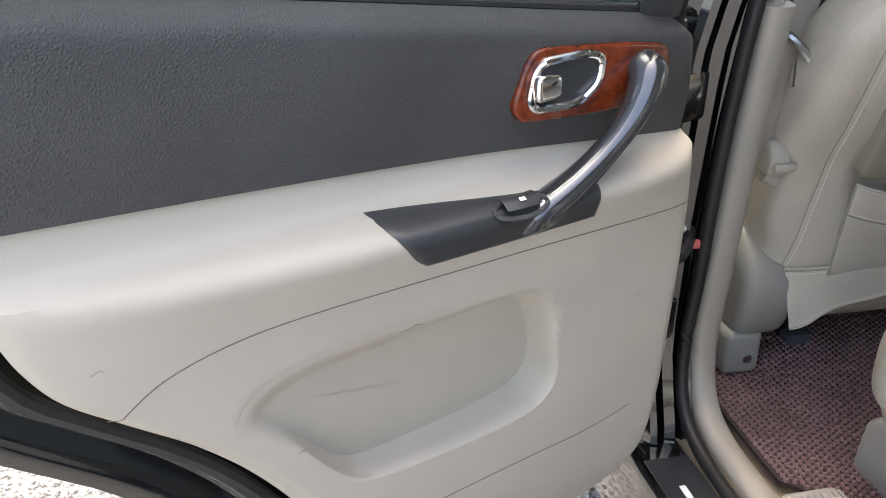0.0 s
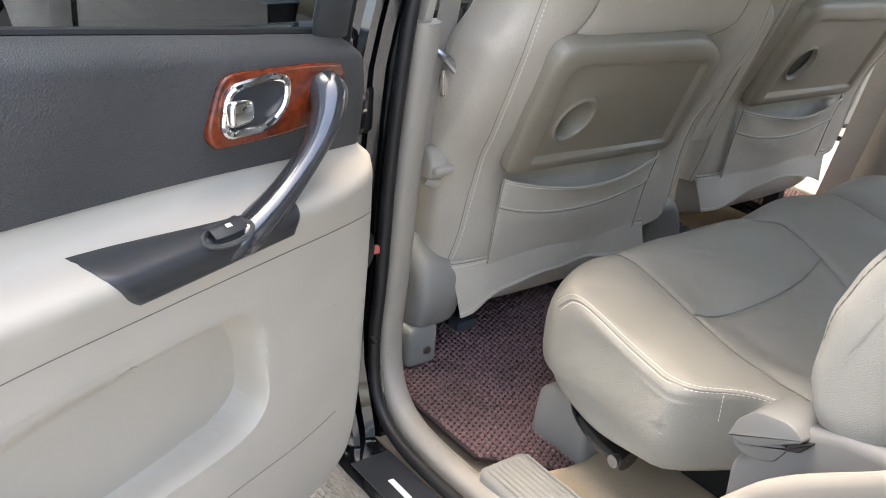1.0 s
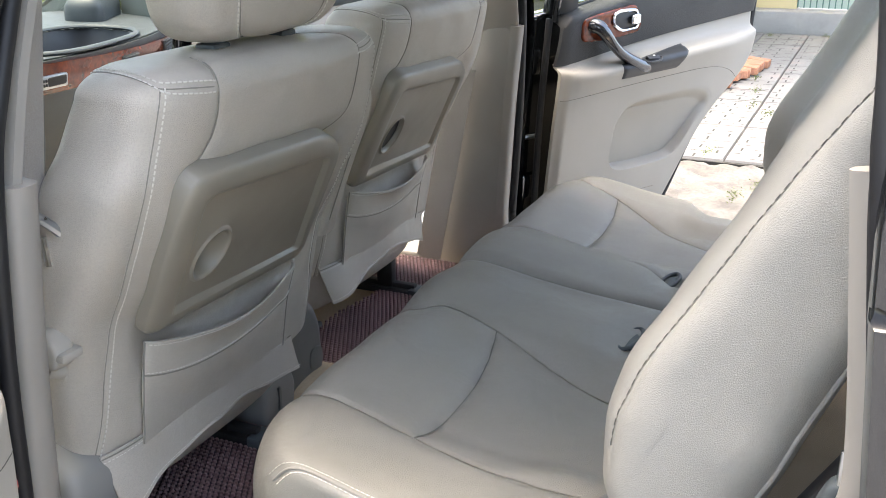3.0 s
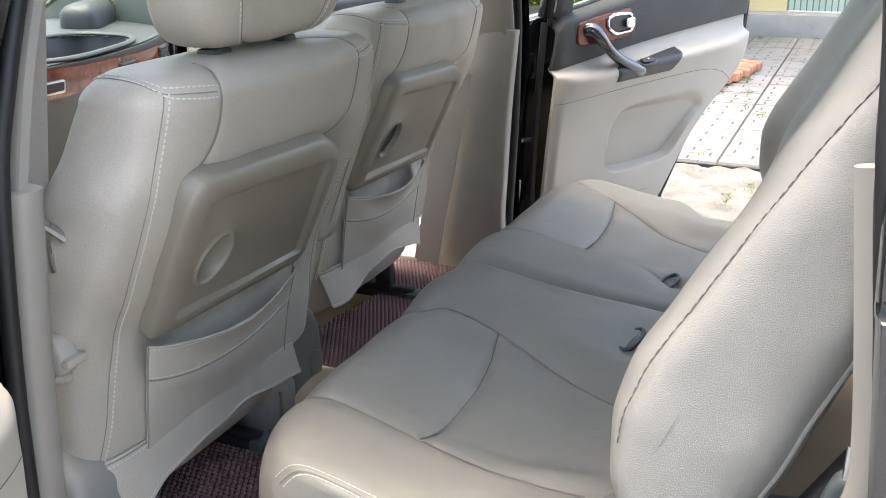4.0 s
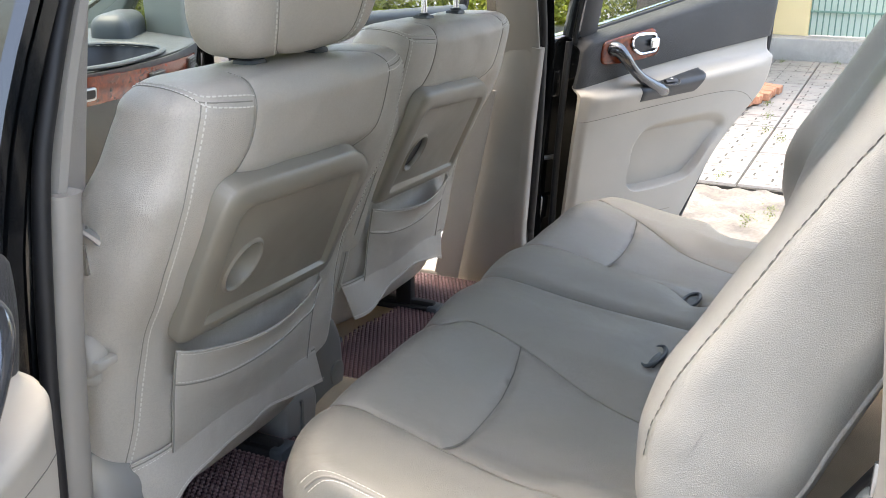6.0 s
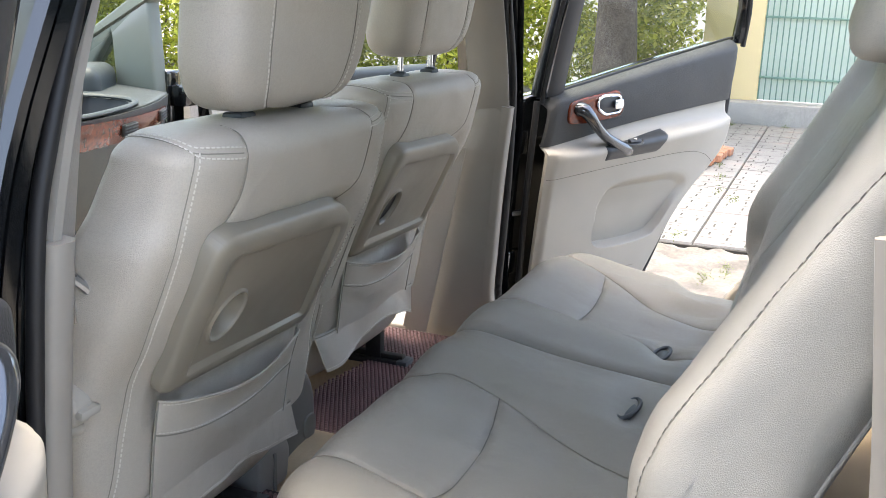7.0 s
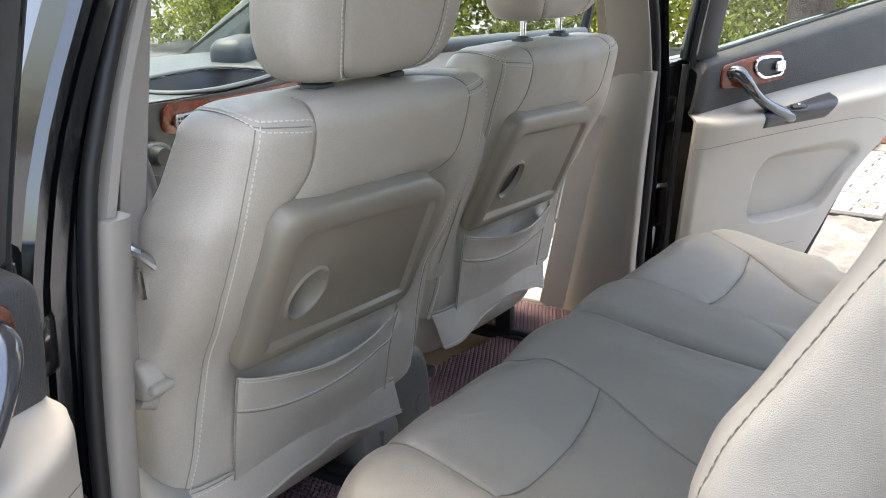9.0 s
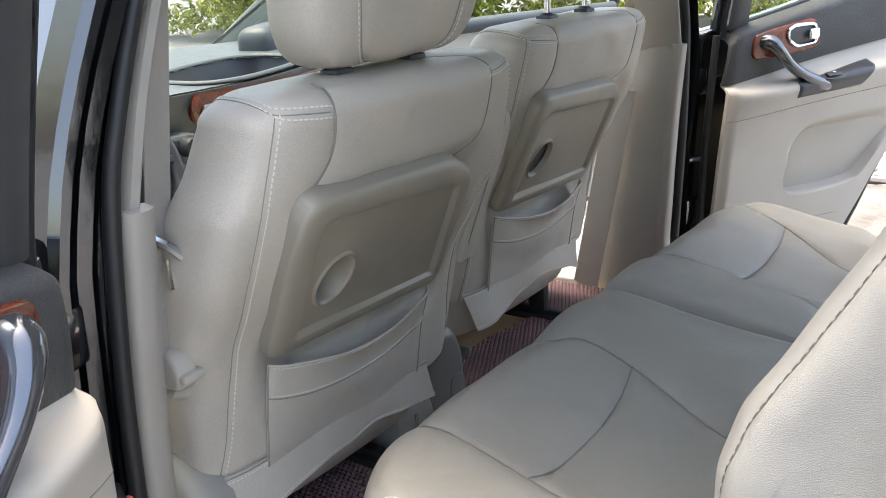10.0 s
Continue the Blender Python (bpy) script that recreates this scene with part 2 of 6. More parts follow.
def part(name, shape, material, parent=None, label="", soft=True, up=False):
    """Links a shape given in world metres as one mesh under a thing or a part."""
    base = Vector((0, 0, 0))
    o = parent
    while o is not None:
        base += Vector(o.location)
        o = o.parent
    me = bpy.data.meshes.new(name)
    me.from_pydata([tuple(Vector(v) - base) for v in shape[0]], [], shape[1])
    bm = bmesh.new()
    bm.from_mesh(me)
    bmesh.ops.remove_doubles(bm, verts=bm.verts[:], dist=1e-6)
    bmesh.ops.recalc_face_normals(bm, faces=bm.faces[:])
    bm.to_mesh(me)
    bm.free()
    me.materials.append(material)
    if soft:
        me.polygons.foreach_set("use_smooth", [True] * len(me.polygons))
        me.set_sharp_from_angle(angle=radians(42))
    ob = new(name, me)
    if parent is not None:
        ob.parent = parent
    return tagged(ob, label) if label else ob


def fixed(name, shape, material, label, category, soft=True):
    return tagged(part(name, shape, material, soft=soft), label, category, kind="structure")


def shell(f, us, vs, thick):
    """A curved sheet of some thickness: f(u, v, depth)."""
    a, fa = grid(lambda u, v: f(u, v, 0.0), us, vs)
    b, fb = grid(lambda u, v: f(u, v, thick), us, vs)
    nu, nv, k = len(us), len(vs), len(a)
    rim = [i for i in range(nu)] + [j * nu + nu - 1 for j in range(1, nv)] + [(nv - 1) * nu + i for i in range(nu - 2, -1, -1)] + [j * nu for j in range(nv - 2, 0, -1)]
    side = [(rim[i], rim[(i + 1) % len(rim)], rim[(i + 1) % len(rim)] + k, rim[i] + k) for i in range(len(rim))]
    return a + b, fa + [tuple(i + k for i in q) for q in fb] + side


def span(a, b, n):
    return [a + (b - a) * i / (n - 1) for i in range(n)]


# ---- body shell ----
# x to the car's right, y ahead, z up; the middle pillars stand at y = 0.
def side_of(sx, pts):
    return [(sx * x, y, z) for x, y, z in pts]


def body():
    floor = fixed("floor", box((-0.79, -1.62, 0.30), (0.79, 1.25, 0.362), 0.01), CARPET, "beige car floor carpet, worn and dusty", "floor")
    part("tunnel", grid(lambda u, v: (0.11 * math.cos(math.pi * (1 - u)), v, 0.355 + 0.05 * math.sin(math.pi * u)), span(0, 1, 13), span(-0.1, 1.2, 4)), CARPET, floor)
    roof_f = lambda u, v, d: ((0.655 - 0.03 * abs(v)) * u, -0.55 + 1.08 * v, 1.53 - 0.05 * u * u - 0.035 * v * v - d)
    roof = fixed("ceiling", shell(roof_f, span(-1, 1, 17), span(-1, 1, 13), 0.02), PAINT, "black painted car roof panel", "roof")
    part("headliner", grid(lambda u, v: roof_f(u * 0.99, v * 0.98, 0.032), span(-1, 1, 9), span(-1, 1, 9)), LINER, roof)
    for sx, side in ((-1, "left"), (1, "right")):
        # sill under the doors
        sill = fixed("sill_" + side, box((min(sx * 0.785, sx * 0.87), -0.80, 0.20), (max(sx * 0.785, sx * 0.87), 1.08, 0.365), 0.02, 3), PAINT, "black painted door sill of the car", "door sill")
        # roof rail and pillars
        rail = [(0.60, 0.62, 1.455), (0.645, 0.25, 1.475), (0.655, -0.3, 1.48), (0.64, -1.0, 1.46), (0.60, -1.55, 1.40)]
        fixed("roof_rail_" + side, tube(side_of(sx, spline(rail, 6)), 0.035, 10), PAINT, "black painted roof rail above the doors", "roof rail")
        fp = thing("front_pillar_" + side, (sx * 0.78, 1.1, 1.1), "grey-green windscreen pillar trim with a small corner window", "pillar", kind="structure")
        lo, hi = sorted((sx * 0.745, sx * 0.80))
        part("post", plate(rounded([(1.04, 0.92), (1.178, 0.92), (1.188, 1.10), (1.20, 1.13), (1.06, 1.20)], 0.012, 4), lo, hi, 0.008, 3, axis=0), PILLAR, fp)
        part("rake", plate(rounded([(1.325, 0.92), (1.56, 0.92), (0.68, 1.475), (0.58, 1.45), (1.06, 1.185), (1.186, 1.108)], 0.012, 4), lo, hi, 0.008, 3, axis=0), PILLAR, fp)
        part("pane", plate([(1.17, 0.93), (1.33, 0.93), (1.19, 1.115)], sx * 0.775, sx * 0.779, 0, axis=0), GLASS, fp)
        fixed("hinge_jamb_" + side, plate(rounded([(1.035, 0.33), (1.12, 0.33), (1.12, 1.0), (1.035, 1.0)], 0.01, 3), *sorted((sx * 0.79, sx * 0.862)), 0.006, 2, axis=0), PAINT, "black painted jamb of the front door hinges", "door jamb")
        # middle pillar: painted jamb with a rolled inner flange
        def jamb(u, v, sx=sx):
            z = 0.34 + 1.13 * v
            lean = smooth(z, [0.34, 0.9, 0.98, 1.08, 1.19, 1.47], [0.0, 0.0, 0.012, 0.040, 0.083, 0.20])
            prof = [(-0.766, 0.045), (-0.772, 0.008), (-0.786, 0.013), (-0.790, 0.032), (-0.799, 0.032), (-0.802, 0.000), (-0.816, 0.005), (-0.819, 0.024), (-0.829, 0.024), (-0.832, -0.006), (-0.841, -0.003), (-0.846, 0.010), (-0.868, 0.020), (-0.868, 0.13), (-0.80, 0.15), (-0.77, 0.14)]
            i = int(round(u))
            x, y = prof[i]
            foot = 0.05 * step(0.52, 0.34, z)
            return (-sx * (x + lean), y + 0.022 * step(0.98, 0.6, z) - foot * (y < 0.1) - 0.03 * step(1.0, 1.45, z), z)
        pil = fixed("middle_pillar_" + side, grid(jamb, range(16), span(0, 1, 24), close_u=True, caps=True), PAINT, "black painted middle pillar of the car", "pillar")
        # quarter panel behind the rear door with an arched foot, and its upper pillar
        rim = [(-0.775, 1.02), (-0.788, 0.88), (-0.775, 0.78), (-0.73, 0.68), (-0.66, 0.57), (-0.58, 0.47), (-0.50, 0.39)]
        q = rim + [(-0.50, 0.30), (-1.0, 0.30), (-1.0, 0.45), (-1.08, 0.62), (-1.24, 0.68), (-1.40, 0.62), (-1.48, 0.45), (-1.50, 0.30), (-1.68, 0.30), (-1.70, 1.02)]
        fixed("quarter_panel_" + side, plate(q, *sorted((sx * 0.80, sx * 0.865)), 0.012, 2, axis=0), PAINT, "black painted rear quarter panel with wheel arch", "car body")
        lean_in = Matrix(((1, 0, -sx * 0.26, sx * 0.26), (0, 1, 0, 0), (0, 0, 1, 0), (0, 0, 0, 1)))
        cp = [(-0.775, 1.01), (-0.765, 1.2), (-0.74, 1.36), (-0.76, 1.46), (-1.05, 1.46), (-1.02, 1.01)]
        fixed("rear_pillar_" + side, placed(plate(cp, *sorted((sx * 0.79, sx * 0.85)), 0.012, 2, axis=0), lean_in), PAINT, "black painted rear pillar of the car", "pillar")
        qw = thing("quarter_window_" + side, (sx * 0.77, -1.3, 1.2), "fixed tinted rear quarter window", "window", kind="structure")
        part("pane", grid(lambda u, v, sx=sx: (sx * (0.775 - 0.13 * v), -1.0 - (0.66 - 0.12 * v) * u, 1.0 + (0.46 - 0.05 * u) * v), span(0, 1, 7), span(0, 1, 7)), GLASS_DARK, qw)
    fixed("tailgate", box((-0.80, -1.72, 0.35), (0.80, -1.66, 1.0), 0.02), PAINT, "black painted tailgate", "tailgate")
    rw = thing("rear_window", (0, -1.66, 1.2), "tinted tailgate window", "window", kind="structure")
    part("pane", placed(plate([(-0.74, 0), (0.74, 0), (0.6, 0.44), (-0.6, 0.44)], -0.003, 0.003, 0), Matrix.Translation((0, -1.68, 0.99)) @ Matrix.Rotation(radians(10), 4, "X")), GLASS_DARK, rw)
    ws = thing("windscreen", (0, 1.1, 1.2), "clear windscreen of the car", "window", kind="structure")
    part("pane", grid(lambda u, v: ((0.60 + 0.2 * v) * u, 0.62 + 0.80 * v + 0.1 * (1 - u * u), 1.47 - 0.53 * v), span(-1, 1, 13), span(0, 1, 7)), GLASS, ws)
    fixed("bonnet", grid(lambda u, v: (0.80 * u, 1.42 + 0.85 * v, 0.93 - 0.12 * v * v - 0.05 * u * u), span(-1, 1, 13), span(0, 1, 9)), PAINT, "black painted bonnet", "bonnet")
    fixed("bulkhead", box((-0.80, 1.25, 0.25), (0.80, 1.30, 0.90), 0.01), DASH, "dark bulkhead in front of the cabin", "bulkhead")
    for sx, side in ((-1, "left"), (1, "right")):
        wing = rounded([(1.06, 0.28), (1.06, 0.95), (1.45, 0.92), (2.2, 0.80), (2.28, 0.62), (2.26, 0.30), (2.12, 0.30), (2.05, 0.56), (1.88, 0.68), (1.72, 0.68), (1.55, 0.56), (1.48, 0.30)], 0.03, 3)
        fixed("front_wing_" + side, plate(wing, *sorted((sx * 0.80, sx * 0.862)), 0.012, 2, axis=0), PAINT, "black painted front wing with wheel arch", "car body")
        for y in (-1.24, 1.80):
            w = thing("wheel", (sx * 0.77, y, 0.33), "black rubber car wheel with a grey alloy rim", "wheel", "car wheels")
            ring = [(sx * 0.77, y + 0.265 * math.cos(a), 0.33 + 0.265 * math.sin(a)) for a in [k * math.pi / 20 for k in range(40)]]
            part("tyre", tube(ring, 0.07, 12, True, up=(1, 0, 0)), RUBBER, w)
            part("rim", tube([(sx * 0.76, y, 0.33), (sx * 0.80, y, 0.33), (sx * 0.805, y, 0.33)], [0.21, 0.20, 0.06], 24), STEEL, w, "grey alloy rim")
    fixed("front_bumper", box((-0.80, 2.20, 0.28), (0.80, 2.30, 0.78), 0.03, 3), PAINT, "black painted front bumper", "bumper")
    # front doors: the left one shut, the right one open
    for sx, side, turn in ((-1, "left", 0), (1, "right", 60)):
        d = thing("front_door_" + side, (sx * 0.84, 1.0, 0.35), "open black front door with grey inner trim" if turn else "shut black front door with grey inner trim", "car door")
        tm = Matrix.Translation((sx * 0.865, 1.04, 0)) @ Matrix.Rotation(radians(turn), 4, "Z") @ Matrix.Translation((-sx * 0.865, -1.04, 0))
        put = lambda shape, tm=tm: placed(shape, tm)
        part("skin", put(placed(plate([(0.18, 0.36), (1.0, 0.36), (1.02, 0.95), (0.18, 0.975)], -0.03, 0.03, 0.012, 2, axis=0), Matrix.Translation((sx * 0.845, 0, 0)))), PAINT, d)
        part("inner_panel", put(shell(lambda u, v, q, sx=sx: (sx * (0.795 - 0.05 * math.exp(-((v - 0.72) / 0.12) ** 2) + q), 0.19 + 0.80 * u, 0.38 + 0.58 * v), span(0, 1, 15), span(0, 1, 25), 0.02)), TRIM, d)
        part("belt_trim", put(tube(side_of(sx, [(0.80, 0.19, 0.985), (0.80, 0.6, 0.975), (0.805, 1.0, 0.96)]), 0.022, 10)), DASH, d, "blue-grey belt trim")
        part("window_frame", put(tube(side_of(sx, spline([(0.82, 0.18, 0.98), (0.78, 0.15, 1.22), (0.70, 0.14, 1.44), (0.68, 0.42, 1.46), (0.74, 0.78, 1.26), (0.82, 1.02, 0.97)], 6)), 0.016, 8)), RUBBER, d)
        part("pane", put(grid(lambda u, v, sx=sx: (sx * (0.825 - 0.13 * v), 0.17 + u * (0.84 - 0.52 * v), 0.97 + 0.46 * v), span(0, 1, 5), span(0, 1, 5))), GLASS, d)
        if turn:
            for z in (0.60, 0.93):
                h = part("hinge", box((0.80, 0.985, z - 0.03), (0.875, 1.034, z + 0.03), 0.006), PAINT, d)
                part("bolt", tube([(0.82, 0.984, z + 0.012), (0.82, 0.976, z + 0.012)], 0.008, 10), STEEL, h)


body()


# ---- trims of the door openings ----
def opening_trim(sx, side):
    line = [(0.738, 0.004, 0.98), (0.742, 0.02, 0.80), (0.745, 0.03, 0.62), (0.748, 0.035, 0.50), (0.75, 0.015, 0.425), (0.752, -0.04, 0.388), (0.752, -0.14, 0.378), (0.752, -0.26, 0.385), (0.752, -0.36, 0.405), (0.754, -0.43, 0.45), (0.756, -0.51, 0.525), (0.764, -0.593, 0.635), (0.770, -0.640, 0.686), (0.774, -0.725, 0.750), (0.776, -0.762, 0.790), (0.777, -0.786, 0.838), (0.777, -0.786, 0.906), (0.776, -0.765, 1.085)]
    pts = spline(line, 8)
    low = tagged(part("pillar_trim_" + side, grid(lambda u, v: trim_at(pts, u, v, sx), range(10), range(len(pts)), close_u=True, caps=True), TRIM_SMOOTH), "scuffed grey-beige plastic trim at the middle pillar", "pillar trim", kind="structure")
    lip = [(0.60, -0.01, 1.45), (0.655, 0.0, 1.31), (0.700, 0.002, 1.191), (0.740, 0.002, 1.084), (0.764, 0.004, 0.99), (0.778, 0.010, 0.80)]
    lip += [(x + 0.034, y - (0.012 if y > -0.3 else 0.010), z - 0.004) for x, y, z in line[2:] + [(0.76, -0.755, 1.2), (0.73, -0.73, 1.38)]]
    seal = side_of(sx, spline(lip, 8))
    fixed("door_seal_" + side, tube(seal, 0.0095, 10), RUBBER, "black rubber door seal along the opening", "door seal")
    # broad face of the lower trim towards the cabin
    def wide(u, v, d):
        z = 0.352 + 0.626 * v
        y0, y1 = 0.006 + 0.028 * float(step(0.98, 0.5, z)), 0.218 - 0.175 * (z - 0.364)
        return sx * (0.735 - 0.012 * math.sin(math.pi * u) - d), y0 + u * (y1 - y0), z - 0.012 * u * v
    part("inner_face", shell(wide, span(0, 1, 9), span(0, 1, 15), -0.012), TRIM_SMOOTH, low)
    deep = 0.10 if sx > 0 else 0.034
    cut = [(0.0, 0.03), (0.0, 0.012), (0.003, 0.005), (0.013, 0.003), (0.018, 0.008), (0.024, deep), (0.012, deep + 0.004)]
    edge = lambda z: float(smooth(z, [0.96, 1.08, 1.19, 1.47], [0.750, 0.719, 0.679, 0.565]))
    up = lambda u, v: (sx * (edge(v) - cut[u][0]), cut[u][1], v)
    fixed("pillar_trim_upper_" + side, grid(up, range(7), span(0.965, 1.47, 18), close_u=True, caps=True), TRIM_SMOOTH, "smooth grey upper pillar trim with belt slot", "pillar trim")


def trim_at(pts, u, v, sx):
    p = pts[int(v)]
    a, b = pts[max(int(v) - 1, 0)], pts[min(int(v) + 1, len(pts) - 1)]
    t = (b - a).normalized()
    nrm = Vector((0, -t.z, t.y))
    prof = [(-0.022, -0.012), (-0.022, 0.004), (-0.018, 0.009), (-0.008, 0.012), (0.004, 0.012), (0.012, 0.008), (0.016, 0.0), (0.016, -0.012), (0.0, -0.014), (-0.012, -0.014)]
    x, h = prof[int(u)]
    if p.y < -0.5:
        x = -0.022 + (x + 0.022) * (1 - 0.6 * float(step(-0.5, -0.7, p.y)))
    return (sx * (p.x + x), p.y - nrm.y * h * 1.0, p.z - nrm.z * h)


for sx, side in ((-1, "left"), (1, "right")):
    opening_trim(sx, side)
fixed("sill_trim_right", box((0.70, 0.235, 0.352), (0.782, 1.02, 0.402), 0.014, 3), TRIM_SMOOTH, "grey plastic trim along the front door sill", "sill trim")


# ---- rear doors, wide open ----
POCKET = [(1.395, 0.722), (1.352, 0.738), (1.265, 0.742), (1.13, 0.742), (1.09, 0.715), (1.065, 0.655), (1.07, 0.612), (1.12, 0.592), (1.27, 0.592), (1.325, 0.615), (1.39, 0.70)]
POCKET_ROUND = np.array([tuple(p)[:2] for p in spline([(a, b, 0) for a, b in POCKET], 6, True)])


def inside(s, z):
    """Distance into the pocket (minus: outside)."""
    p = np.array((s, z))
    a, b = POCKET_ROUND, np.roll(POCKET_ROUND, -1, 0)
    ab = b - a
    t = np.clip(((p - a) * ab).sum(1) / (ab * ab).sum(1), 0, 1)
    dist = np.sqrt((((a + ab * t[:, None]) - p) ** 2).sum(1).min())
    odd = ((a[:, 1] > z) != (b[:, 1] > z)) & (s < ab[:, 0] * (z - a[:, 1]) / np.where(ab[:, 1] == 0, 1e-9, ab[:, 1]) + a[:, 0])
    return dist if odd.sum() % 2 else -dist


def split_z(s):
    return float(smooth(s, [0.86, 0.888, 1.193, 1.411, 1.62], [0.883, 0.885, 0.914, 0.927, 0.937]))


def belt_z(s):
    return float(smooth(s, [0.86, 0.916, 1.069, 1.305, 1.62], [0.995, 1.003, 1.024, 1.057, 1.098]))


def hinge_s(z):
    return float(smooth(z, [0.40, 0.425, 0.46, 0.52, 0.637, 0.76, 0.88, 1.0], [0.955, 0.91, 0.876, 0.866, 0.870, 0.876, 0.886, 0.897]))


def free_s(z):
    return float(smooth(z, [0.40, 0.47, 0.53, 0.598, 0.652, 0.701, 0.749, 0.794, 0.84, 0.90, 1.0, 1.1], [1.25, 1.295, 1.335, 1.377, 1.418, 1.466, 1.524, 1.575, 1.600, 1.612, 1.618, 1.622]))


@functools.lru_cache(maxsize=None)
def door_depth(s, z):
    arm = float(smooth(s, [0.86, 0.895, 0.93, 1.0, 1.25, 1.45, 1.56, 1.60], [0.0, 0.08, 0.5, 0.85, 1.0, 0.72, 0.25, 0.05]))
    k = split_z(s) - 0.91
    body = float(smooth(z, [0.40, 0.44, 0.525, 0.70, 0.80], [-0.012, 0.0, 0.008, 0.020, 0.026]))
    top = float(smooth(z - 0.3 * k, [0.70, 0.80, 0.84, 0.858, 0.868, 0.875, 0.880, 0.890, 0.93], [0.0, 0.010, 0.024, 0.030, 0.026, 0.010, -0.010, -0.021, -0.026]))
    base = body * (1 if z < 0.80 else 1) + (top * arm if top > 0 else top)
    if z > 0.868:
        base = max(base, 0.0)
    d = inside(s, z)
    top_wall = float(step(0.66, 0.72, z))
    fall = float(np.clip((1.40 - s) / 0.33, 0, 1)) * 0.55 + float(np.clip((0.745 - z) / 0.15, 0, 1)) * 0.45
    rec = (0.010 + 0.040 * fall) * float(step(-0.003 - 0.024 * top_wall * (1 - 0.6 * fall), 0.004, d))
    edge = min(s - hinge_s(z), free_s(z) - s)
    return base - rec - 0.014 * (1 - float(step(0.0, 0.022, edge)))


@functools.lru_cache(maxsize=None)
def pocket_sink(s, z):
    """The panel lies a little below the pocket's own moulding."""
    return float(step(-0.026, -0.016, inside(s, z))) if 1.0 < s < 1.46 and 0.54 < z < 0.80 else 0.0


def pocket_at(i, row):
    """A point of the pocket's moulding: i round its outline, row inwards."""
    k = len(POCKET_FINE)
    p, a, b = POCKET_FINE[i], POCKET_FINE[i - 2], POCKET_FINE[(i + 2) % k]
    t = Vector((b[0] - a[0], b[1] - a[1])).normalized()
    inward = Vector((-t.y, t.x))
    mid = Vector((1.21, 0.668))
    if inward.dot(mid - Vector(p)) < 0:
        inward = -inward
    kind, f = row
    q = Vector(p) + inward * (f if kind == "d" else 0.006)
    if kind == "r":
        q = q.lerp(mid, f)
    return q.x, q.y


POCKET_FINE = [tuple(p)[:2] for p in spline([(a, b, 0) for a, b in POCKET], 14, True)]
POCKET_ROWS = [("d", f) for f in (-0.030, -0.024, -0.018, -0.012, -0.007, -0.004, -0.002, 0.0, 0.0015, 0.003, 0.0045, 0.006)] + [("r", f) for f in (0.06, 0.15, 0.3, 0.5, 0.7, 0.88, 0.98)]


